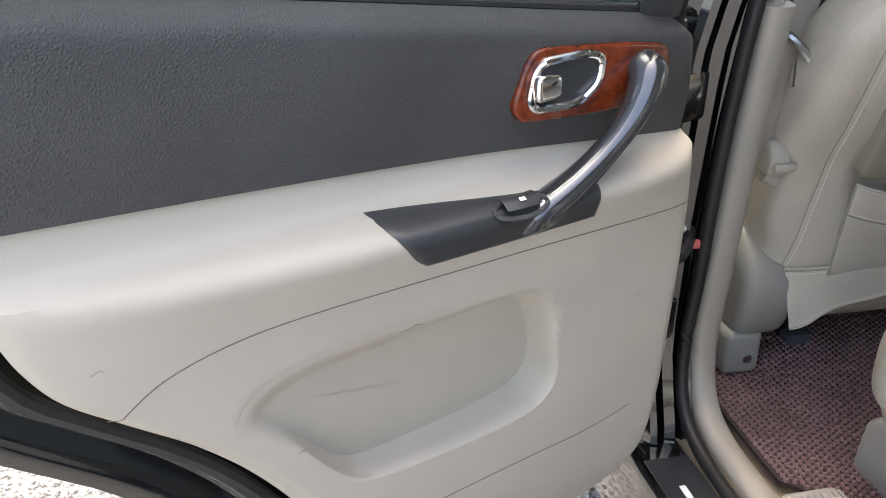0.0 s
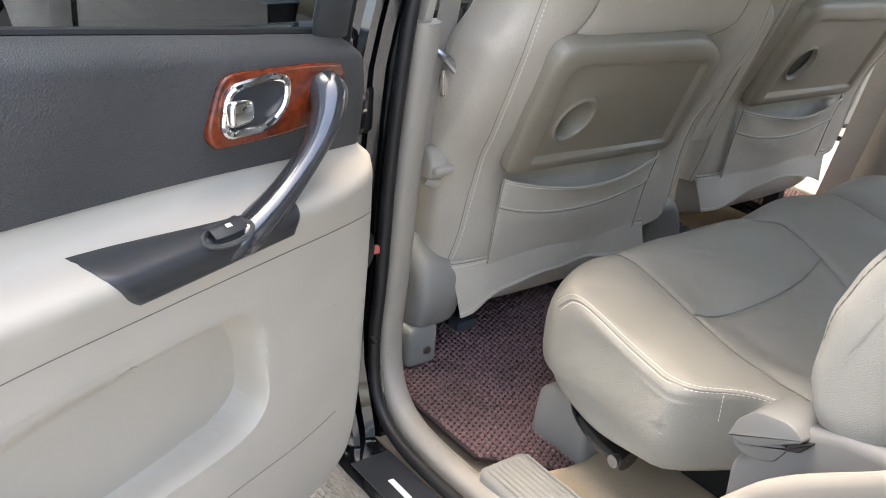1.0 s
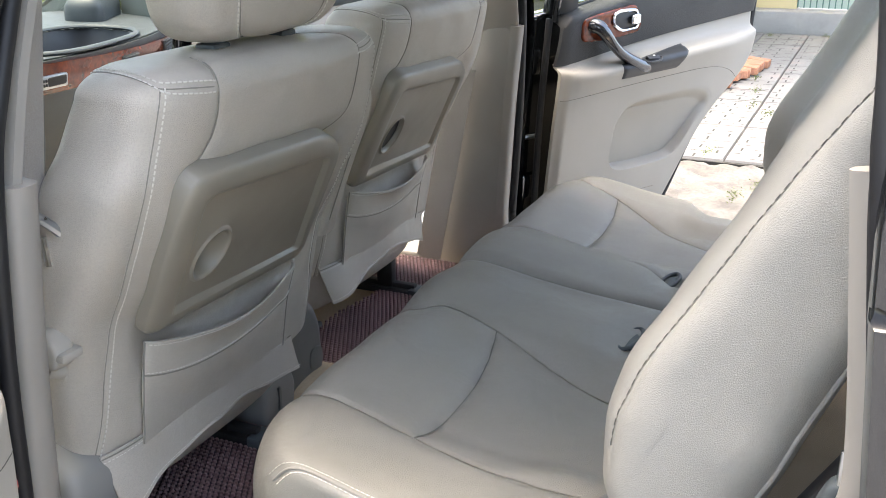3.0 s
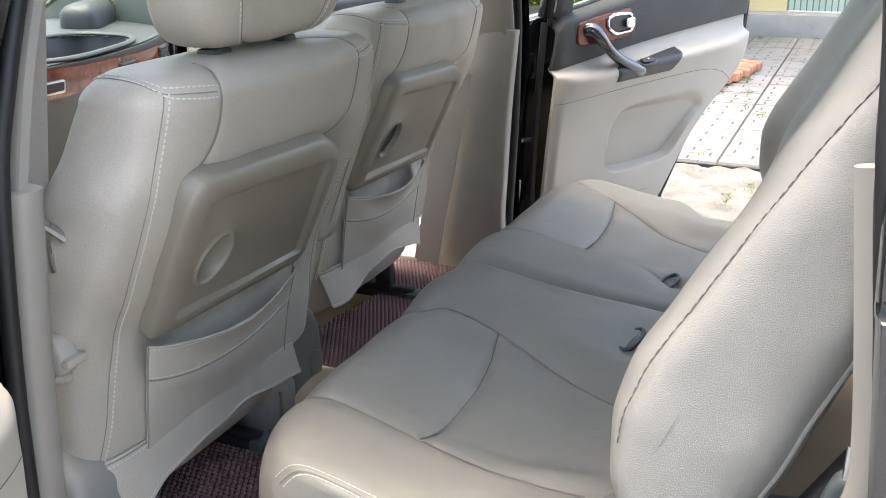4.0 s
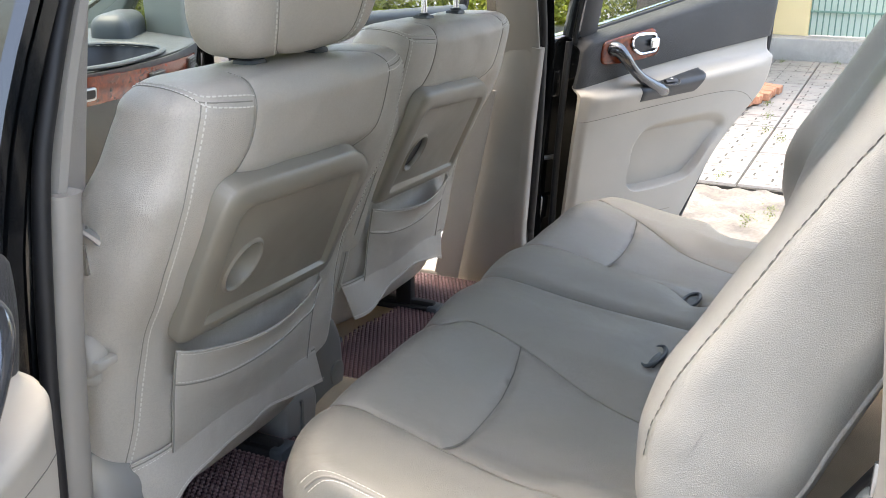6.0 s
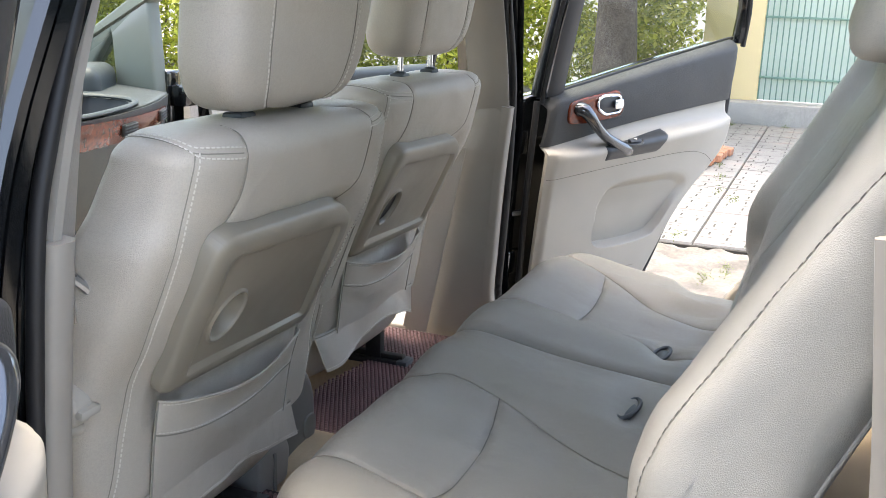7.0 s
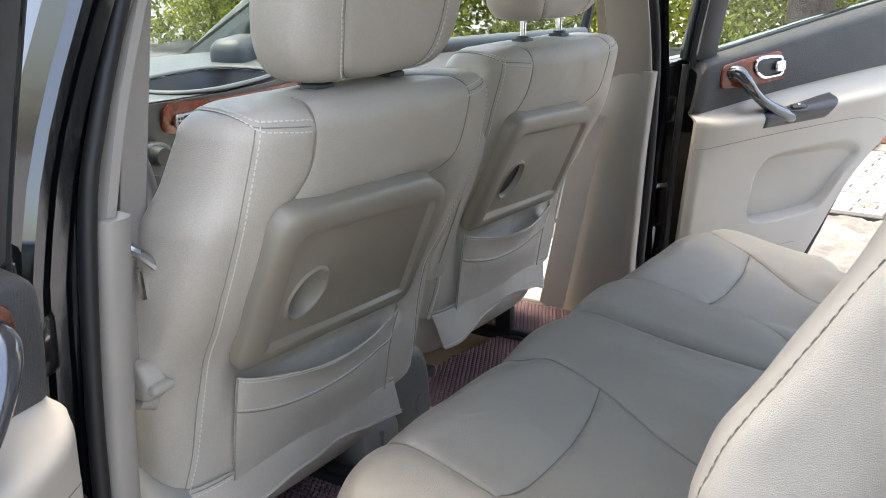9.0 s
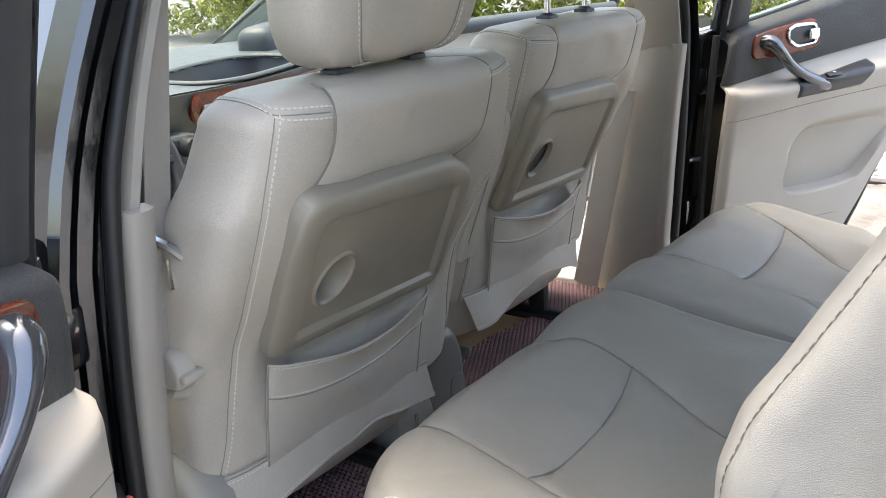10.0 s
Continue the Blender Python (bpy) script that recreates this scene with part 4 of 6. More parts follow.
def front_seat(xc, dy, outer, lift, tread, label):
    """outer: -1 where the door side is to the left."""
    seat = thing("front_seat", (xc, 0.30 + dy, 0.40), label, "car seat", "front seats")
    P = lambda x, y, z: (xc + x, y + dy, z)
    M = lambda shape: ([P(*v) for v in shape[0]], shape[1])
    back = part("backrest", M(net_shape(SEAT_P)), LEATHER, seat, "grey-beige leatherette backrest cover")
    for line in SEAT_ROWS.values():
        part("seam", M(tube(line, 0.0008, 5)), SEAM, back)
    for line in SEAT_THREADS:
        part("stitching", M(stitches(line, 0.0072, tread)), THREAD, back, "pale stitching")
    # hard tray on the back
    tilt = Matrix.Translation((-0.026, 0.036, 0.740)) @ Matrix.Rotation(radians(28), 4, "X")
    hole = Vector((-0.088, 0.093))
    sunk = 0.0325 if outer < 0 else 0.004
    outer_l = rounded([(-0.172, -0.014), (-0.193, 0.15), (-0.195, 0.244), (0.115, 0.229), (0.180, 0.190), (0.210, -0.029)], [0.020, 0.06, 0.045, 0.05, 0.035, 0.016], 8)
    inner_l = rounded([(-0.136, 0.011), (-0.162, 0.214), (0.141, 0.190), (0.178, 0.002)], [0.008, 0.026, 0.020, 0.008], 6)

    def reach(loop, w):
        way, best = Vector((math.cos(w), math.sin(w))), 0.0
        for i in range(len(loop)):
            a, b = Vector(loop[i - 1]) - hole, Vector(loop[i]) - hole
            e = b - a
            den = way.x * e.y - way.y * e.x
            if abs(den) > 1e-12:
                t, s = (a.x * e.y - a.y * e.x) / den, (a.x * way.y - a.y * way.x) / den
                if t > 0 and -1e-4 <= s <= 1 + 1e-4:
                    best = max(best, t)
        return hole + way * best

    angles = sorted(set([2 * math.pi * i / 110 for i in range(110)] + [math.atan2(b - hole.y, a - hole.x) % (2 * math.pi) for a, b in inner_l + outer_l]))
    oo, ii = [reach(outer_l, w) for w in angles], [reach(inner_l, w) for w in angles]
    rim = lambda r: [hole + Vector((r * 0.86 * math.cos(w), r * math.sin(w))) for w in angles]
    rows = [(oo, 0.0, -0.030), (oo, 0.0, 0.0), (oo, 0.03, 0.0030), (oo, 0.09, 0.0056), (oo, 0.2, 0.0080), (oo, 0.4, 0.0100), (oo, 0.7, 0.0112), (oo, 0.95, 0.0112), (ii, 0.0, 0.0108)]
    inset = lambda q, d: q + (hole - q).normalized() * d
    verts = []
    for loop, f, h in rows:
        for a, b in zip(loop, ii if loop is oo else [hole] * len(ii)):
            q = a + (b - a) * f
            verts.append((q.x, -h, q.y))
    for d, h in ((0.0014, 0.0101), (0.0080, 0.0052), (0.0094, 0.0046), (0.012, 0.0045)):
        verts += [(q.x, -h, q.y) for q in (inset(a, d) for a in ii)]
    for r, h in ((0.0455, 0.0046), (0.0440, 0.0050), (0.0425, 0.0068), (0.0405, 0.0078), (0.0385, 0.0070), (0.0365, 0.0035), (0.0355, -0.032)):
        verts += [(q.x, -h, q.y) for q in rim(r)]
    k, nr = len(angles), len(rows) + 11
    faces = [(j * k + i, j * k + (i + 1) % k, (j + 1) * k + (i + 1) % k, (j + 1) * k + i) for j in range(nr - 1) for i in range(k)]
    tray = part("tray", M(placed((verts, faces), tilt)), TRAY, seat, "olive-grey hard plastic tray table")
    # Disc closing the hole; its dark colour stands for the shade inside.
    part("hole_shade_disc", M(placed(tube([(hole.x, sunk, hole.y), (hole.x, sunk - 0.002, hole.y)], 0.036, 32), tilt)), LEATHER_SHADED if outer < 0 else RUBBER, tray, "disc for the cover behind the round hole, darkened for shade")
    # pocket below the tray, open at its top
    sag = lambda u: 0.722 - 0.030 * math.sin(math.pi * min(1, u * 0.96 + 0.02)) ** 0.75 - 0.004 * u

    def pocket(u, v, d):
        x = -0.192 + 0.348 * u
        z = 0.562 + v * (sag(u) - 0.562)
        puff = 0.030 * math.sin(math.pi * min(1, u * 1.02)) ** 0.55 * v ** 1.3 + 0.003
        fold = 0.0045 * math.sin(7 * u + 9 * v + 1.5 * math.sin(5 * u)) * math.sin(math.pi * u) * v + 0.006 * math.exp(-((u - 0.86 - 0.10 * v) / 0.05) ** 2) * v
        return P(x, seat_back(z) - 0.001 - puff - fold + d, z)
    pk = part("pocket", shell(pocket, span(0, 1, 70), span(0, 1, 34), 0.0022), LEATHER, seat, "slack leatherette map pocket")
    for off in (0.004, 0.046):
        line = [pocket(u, 1 - off / (sag(u) - 0.562), -0.0007) for u in span(0.01, 0.99, 60)]
        part("stitching", stitches(line, 0.0062, 0.0008), THREAD, pk)
    part("seam", tube([pocket(u, 1 - 0.050 / (sag(u) - 0.562), -0.0001) for u in span(0, 1, 60)], 0.0012, 6), SEAM, pk)
    part("hem", tube([pocket(u, 1.0, -0.0002) for u in span(0, 1, 60)], 0.0016, 8), LEATHER, pk)
    for u in (0.0, 0.965):
        part("seam", tube([pocket(u, v, -0.0006) for v in span(0.02, 1, 30)], 0.0011, 6), SEAM, pk)
    # loose flap at the foot
    height = lambda u: float(smooth(u, [0, 0.04, 0.16, 0.45, 0.7, 1.0], [0.094, 0.090, 0.070, 0.056, 0.056, 0.064])) if outer < 0 else float(smooth(u, [0, 0.04, 0.2, 0.45, 0.62, 0.75, 1.0], [0.074, 0.072, 0.068, 0.062, 0.048, 0.050, 0.078]))

    def flap(u, v, d):
        x = -0.254 + (0.424 if outer < 0 else 0.436) * u + (1 - v) * (0.014 * (1 - u) ** 6 + 0.012 * u)
        z = 0.574 + 0.006 * math.sin(math.pi * u) - height(u) * (1 - v) - 0.0015 * math.sin(26 * u) * (1 - v)
        wave = 0.005 * math.sin(6.5 * u + 0.5) + 0.003 * math.sin(15 * u + 1.0) + (0.010 * math.sin(11 * u) if outer > 0 else 0)
        y = seat_back(0.574) - 0.003 - (1 - v) * (0.004 + wave) + 0.016 * (abs(x) / 0.25) ** 6 * (0.4 + 0.6 * v)
        return P(x, y + d, z)
    fl = part("flap", shell(flap, span(0, 1, 64), span(0, 1, 14), 0.0022), LEATHER, seat, "loose leatherette skirt along the foot of the backrest")
    part("welt", tube([flap(u, 1.0, -0.0004) for u in span(0, 1, 60)], 0.0014, 8), LEATHER, fl)
    part("seam", tube([flap(u, 0.955, -0.0002) for u in span(0, 1, 60)], 0.0010, 6), SEAM, fl)
    part("hem", tube([flap(u, 0.0, 0.0006) for u in span(0, 1, 60)], 0.0016, 8), LEATHER, fl)
    part("stitching", stitches([flap(u, 0.07, -0.0006) for u in span(0, 1, 90)], 0.006, 0.0007), THREAD, fl)
    part("stitching", stitches([flap(u, 0.90, -0.0006) for u in span(0, 1, 90)], 0.006, 0.0007), THREAD, fl)
    # headrest on two posts
    def pad(w, v):
        t = math.radians(-90 + 180 * v)
        cz, cr = math.copysign(abs(math.sin(t)) ** 0.62, math.sin(t)), abs(math.cos(t)) ** 0.38
        e = 2 / 3.0
        c, s = math.cos(w), math.sin(w)
        x = 0.012 + 0.178 * cr * math.copysign(abs(c) ** e, c) * (1 + 0.05 * cz)
        y = 0.068 * cr * math.copysign(abs(s) ** e, s)
        return x, -0.012 + y - 0.03 * cz * 0.5 - 0.010 * (x / 0.15) ** 2, 1.190 + lift + 0.108 * cz
    ws, vs = np.linspace(0, 2 * math.pi, 181)[:-1], np.linspace(0.0015, 0.9985, 110)
    arcs = {sx: np.array([pad(math.radians(270 + sx * 27), v) for v in np.linspace(0.03, 0.97, 110)]) for sx in (-1, 1)}
    net, nrm = sewn(np.array([[pad(w, v) for w in ws] for v in vs]), True, list(arcs.values()), 0.0025, 0.0035, 0.003, 0.014, 0.0007)
    hr = part("headrest", M(net_shape(net)), LEATHER, seat, "padded leatherette headrest")
    for sx in (-1, 1):
        part("seam", M(tube(snapped(net, nrm, arcs[sx], 0.0002), 0.0008, 5)), SEAM, hr)
        part("stitching", M(stitches(snapped(net, nrm, arcs[sx] + np.array((sx * 0.006, 0, 0)), 0.0006), 0.0072, tread)), THREAD, hr)
        part("post", M(tube([(sx * 0.075, -0.012, 1.05), (sx * 0.075, -0.012, 1.12 + lift)], 0.006, 12)), CHROME, hr, "chrome post")
        part("guide", M(join(tube([(sx * 0.075, -0.012, 1.068), (sx * 0.075, -0.012, 1.087)], [0.018, 0.011], 14), box((sx * 0.075 - 0.018, -0.026, 1.072), (sx * 0.075 + 0.018, 0.004, 1.083), 0.004))), DASH, hr)
    # base: cushion, side cover, rails
    def cushion(w, v):
        y = 0.07 + 0.52 * v
        c, s = math.cos(w), math.sin(w)
        e = 2 / 4
        end = min(1.0, (min(v, 1 - v) / 0.1)) ** 0.5
        return 0.25 * end * math.copysign(abs(c) ** e, c), y, 0.525 + 0.02 * v + 0.075 * end * math.copysign(abs(s) ** e, s)
    part("cushion", M(grid(cushion, [2 * math.pi * i / 40 for i in range(40)], span(0.002, 0.998, 20), close_u=True, caps=True)), LEATHER, seat)
    ox = outer
    cov = rounded([(0.088, 0.452), (0.068, 0.52), (0.076, 0.570), (0.15, 0.622), (0.26, 0.60), (0.50, 0.53), (0.52, 0.45), (0.2, 0.43)], 0.03, 5)
    lo, hi = sorted((ox * 0.222, ox * 0.312))
    if outer > 0:
        cov, lo, hi = [(y + 0.06, z + 0.02 - 0.12 * max(0, z - 0.56)) for y, z in cov], lo - 0.03, hi - 0.03
    cv = part("side_cover", M(plate(cov, lo, hi, 0.024, 5, axis=0)), GREY, seat, "grey plastic hinge cover")
    if outer < 0:
        lo, hi = sorted((ox * 0.262, ox * 0.322))
        part("rail_cover", M(box((lo, 0.086, 0.388), (hi, 0.40, 0.462), 0.010, 3)), GREY, seat)
        part("screw", M(tube([(ox * 0.285, 0.083, 0.418), (ox * 0.285, 0.088, 0.418)], 0.007, 12)), STEEL, cv)
    if outer < 0:
        base = part("rail_cover", M(plate(rounded([(0.125, 0.366), (0.118, 0.44), (0.14, 0.475), (0.46, 0.475), (0.47, 0.366)], 0.015, 3), 0.165, 0.262, 0.008, 3, axis=0)), GREY, seat, "grey plastic cover over the inner seat rail")
        part("fold", M(box((0.205, 0.1165, 0.372), (0.212, 0.122, 0.445), 0.001, 1)), GREY_DIMMED, base)
    for rx, start in ((-0.15, 0.16), (0.12, 0.10)) if outer < 0 else ((-0.16, 0.16), (0.115, 0.045)):
        rail = part("rail", M(join(box((rx - 0.020, start, 0.385), (rx + 0.020, 0.56, 0.402), 0.004), box((rx - 0.009, start + 0.004, 0.40), (rx + 0.009, 0.56, 0.414), 0.003))), RUBBER, seat, "dark steel seat rail")
        part("end_cap", M(box((rx - 0.023, start - 0.012, 0.384), (rx + 0.023, start + 0.016, 0.406), 0.005)), DASH, rail)
        for y in (start + 0.06, 0.46):
            part("leg", M(box((rx - 0.012, y, 0.40), (rx + 0.012, y + 0.04, 0.50), 0.004)), RUBBER, seat)
    # folded armrest at the inner side
    ix = -outer
    arm = [(0.062, 0.70), (0.030, 0.80), (-0.010, 0.90), (-0.026, 0.955), (0.0, 0.985), (0.05, 0.985), (0.075, 0.95), (0.09, 0.85), (0.11, 0.72)]
    lo, hi = sorted((ix * 0.272, ix * 0.325))
    if outer < 0:
        rest = part("armrest", M(plate(rounded(arm, 0.03, 4), lo, hi, 0.016, 4, axis=0)), LEATHER, seat, "armrest folded up beside the backrest")
        part("seam", M(tube(spline([(0.286, 0.050, 0.74), (0.286, 0.012, 0.84), (0.286, -0.018, 0.92), (0.286, -0.026, 0.955)], 6), 0.0012, 6)), SEAM, rest)
    return seat


front_seat(-0.351, 0.0, -1, 0.0, 0.0010, "grey-beige leatherette driver's seat with tray and pocket")
front_seat(0.352, 0.095, 1, 0.03, 0.0010, "grey-beige leatherette passenger seat seen from behind")


# ---- rear bench ----
BENCH = [(-0.62, 0.54), (-0.66, 0.60), (-0.60, 0.634), (-0.50, 0.644), (-0.40, 0.653), (-0.32, 0.664), (-0.25, 0.677), (-0.20, 0.683), (-0.168, 0.675), (-0.146, 0.650), (-0.137, 0.61), (-0.139, 0.56), (-0.156, 0.52), (-0.19, 0.498), (-0.30, 0.48), (-0.5, 0.50)]
BENCH_SECTION = np.array([tuple(p)[:2] for p in spline([(a, b, 0) for a, b in BENCH], 14, True)])
# seams on the top, as (x, y)
PAN_LEFT = [(-0.508, -0.150), (-0.510, -0.19), (-0.508, -0.25), (-0.515, -0.325), (-0.527, -0.40), (-0.535, -0.47), (-0.53, -0.53)]
PAN_RIGHT = [(-0.225, -0.155), (-0.222, -0.19), (-0.196, -0.228), (-0.211, -0.312), (-0.246, -0.41), (-0.285, -0.50), (-0.305, -0.56)]
PAN_CROSS = [(-0.515, -0.325), (-0.44, -0.333), (-0.34, -0.332), (-0.211, -0.312)]
FAR_LEFT = [(0.185, -0.160), (0.205, -0.21), (0.222, -0.31), (0.195, -0.39), (0.150, -0.47), (0.13, -0.55)]
FAR_RIGHT = [(0.60, -0.165), (0.575, -0.20), (0.514, -0.307), (0.452, -0.41), (0.38, -0.515), (0.36, -0.57)]
FAR_CROSS = [(0.222, -0.318), (0.32, -0.322), (0.42, -0.318), (0.514, -0.307)]


def bench_z(x, y):
    """Height of the cushion's top before it is sewn: pans, bolsters and the raised middle."""
    sec = BENCH_SECTION[(BENCH_SECTION[:, 1] > 0.57) & (BENCH_SECTION[:, 0] < -0.14)]
    sec = sec[np.argsort(sec[:, 0])]
    return np.interp(y, sec[:, 0], sec[:, 1]) + bench_relief(x, y)


def bench_relief(x, y):
    pan = lambda a, b: step(a - 0.03, a + 0.06, x) * step(b + 0.03, b - 0.06, x)
    near, far = pan(-0.52, -0.215), pan(0.20, 0.50)
    h = -0.017 * near * step(-0.17, -0.27, y) - 0.017 * far * step(-0.17, -0.27, y)
    h = h + 0.006 * (near + far) * np.exp(-(((y + 0.24) / 0.06) ** 2)) - 0.006 * (near + far) * np.exp(-(((y + 0.42) / 0.08) ** 2))
    h = h + 0.014 * np.exp(-(((x + 0.115) / 0.075) ** 2)) + 0.014 * np.exp(-(((x - 0.105) / 0.075) ** 2))
    h = h - 0.020 * np.exp(-(((x + 0.125) / 0.06) ** 2 + ((y + 0.50) / 0.035) ** 2)) - 0.020 * np.exp(-(((x - 0.145) / 0.06) ** 2 + ((y + 0.50) / 0.035) ** 2))
    return h * step(-0.62, -0.52, y)


def on_bench(line):
    return np.array([(x, y, float(bench_z(np.array(x), np.array(y)))) for x, y, _ in along([(a, b, 0) for a, b in line])])


def bench_seat(name, x0, x1, r0, r1, lines, label):
    sec = BENCH_SECTION
    seat = thing(name, ((x0 + x1) / 2, -0.38, 0.40), label, "car seat", "rear bench")
    turn = np.radians(np.linspace(0, 90, 22))
    xs = np.r_[x0 + r0 * (1 - np.cos(turn)), np.linspace(x0 + r0, x1 - r1, 170)[1:-1], (x1 - r1 * (1 - np.cos(turn)))[::-1]]
    cut = np.r_[r0 * (1 - np.sin(turn) ** 0.65), np.zeros(168), (r1 * (1 - np.sin(turn) ** 0.65))[::-1]]
    X, Y = np.meshgrid(xs, sec[:, 0], indexing="ij")
    Z = np.meshgrid(xs, sec[:, 1], indexing="ij")[1]
    Z = Z + np.where((Z > 0.60) & (Y > -0.65), bench_relief(X, Y), 0) * step(0.60, 0.64, Z)
    wide = r0 > r1
    near = X - x0 if wide else x1 - X
    e = np.clip(near / 0.16, 0, 1)
    shy = 0.108 * (1 - np.sqrt(np.maximum(0, 1 - (1 - e) ** 2)))
    tuck = 0.085 * step(-0.42, -0.50, Y) * np.maximum(0, 1 - near / 0.22) * (1 if wide else -1)
    if wide:
        low = -0.036 * step(0.575, 0.51, Z) * step(0.25, 0.05, near)
    else:
        low = 0.022 * step(0.60, 0.50, Z) * np.maximum(0, 1 - near / 0.3) * step(-0.24, -0.40, Y)
    kz = 1 - cut[:, None] / 0.125
    P = np.stack([X + tuck, Y - shy * np.clip((Y + 0.40) / 0.24, 0, 1), 0.555 + (Z - 0.555) * kz - low], 2)
    if wide:
        # padded end panel, drawn in at its rear corner
        rings = []
        for k in np.linspace(0.03, 0.97, 24):
            y, z = -0.38 + (P[0, :, 1] + 0.38) * k, 0.588 + (P[0, :, 2] - 0.588) * k
            rings.append(np.stack([x0 - 0.004 * np.maximum(0, 1 - ((z - 0.588) / 0.060) ** 2) ** 2 * step(-0.245, -0.285, y) * step(-0.52, -0.40, y) + 0.085 * step(-0.42, -0.50, y), y, z], 1))
        P = np.concatenate([np.array(rings), P])
    P, N = sewn(P, True, [on_bench(l) for l in lines], 0.0032, 0.0032, 0.0055, 0.018, 0.0010)
    for x in (x0 + 0.20, x1 - 0.14):
        part("leg", box((x - 0.03, -0.58, 0.36), (x + 0.03, -0.34, 0.52), 0.008), RUBBER, seat, "dark steel bench leg")
    cushion = part("cushion", net_shape(P), LEATHER_SHADED, seat, "smooth grey-beige leatherette cushion with sewn panels")
    for l in lines:
        part("seam", tube(snapped(P, N, on_bench(l), -0.0002), 0.0007, 6), SEAM, cushion)
    cross = snapped(P, N, on_bench(lines[-1]), 0.0006)
    part("stitching", stitches(cross, 0.0062, 0.0006), DARK_THREAD, cushion, "dark cross stitching")
    return seat, cushion, P, N


left_seat, left_cushion, left_net, left_nrm = bench_seat("rear_bench_seat", -0.670, 0.008, 0.027, 0.026, [PAN_LEFT, PAN_RIGHT, PAN_CROSS], "wide grey-beige leatherette half of the rear bench")
right_seat, right_cushion, right_net, right_nrm = bench_seat("rear_bench_seat", 0.012, 0.640, 0.026, 0.055, [FAR_LEFT, FAR_RIGHT, FAR_CROSS], "narrow grey-beige leatherette half of the rear bench")


def belt_slot(x, y, seat):
    z = float(bench_z(np.array(x), np.array(y))) + 0.002
    ring = [(x + 0.040 * math.cos(a), y - 0.004 * math.cos(a) + 0.013 * math.sin(a), z - 0.10 * 0.013 * math.sin(a)) for a in [k * math.pi / 12 for k in range(24)]]
    slot = part("belt_slot", tube(ring, 0.0035, 8, True), DASH, seat, "dark grey rimmed belt buckle slot in the cushion")
    part("buckle", box((x - 0.034, y - 0.009, z - 0.016), (x + 0.030, y + 0.009, z - 0.001), 0.005, 2), DASH, slot)


belt_slot(-0.122, -0.487, left_seat)
belt_slot(0.142, -0.490, right_seat)
# welt and twin stitching round the outer side of the wide cushion
# double-stitched welt on the arris of the wide half's end
arris = lambda c, lift: along([tuple(left_net[c, k] + left_nrm[c, k] * lift) for k in range(30, 124, 4)])
part("welt", tube(arris(35, 0.0002), 0.0017, 8), LEATHER_SHADED, left_cushion)
for c in (33, 38):
    part("stitching", stitches(arris(c, 0.0006), 0.0062, 0.0006), THREAD, left_cushion)
drop = along([(-0.622, -0.472, 0.655), (-0.628, -0.474, 0.640), (-0.629, -0.476, 0.610)])
part("stitching", stitches(snapped(left_net, left_nrm, drop, 0.0006), 0.0062, 0.0006), THREAD, left_cushion)


# backrests of the bench
def rest_front(z):
    return smooth(z, [0.69, 0.70, 0.72, 0.76, 0.815, 0.86, 0.91, 0.963, 1.02, 1.068, 1.11, 1.25], [-0.650, -0.618, -0.598, -0.581, -0.580, -0.592, -0.619, -0.650, -0.681, -0.705, -0.729, -0.80])


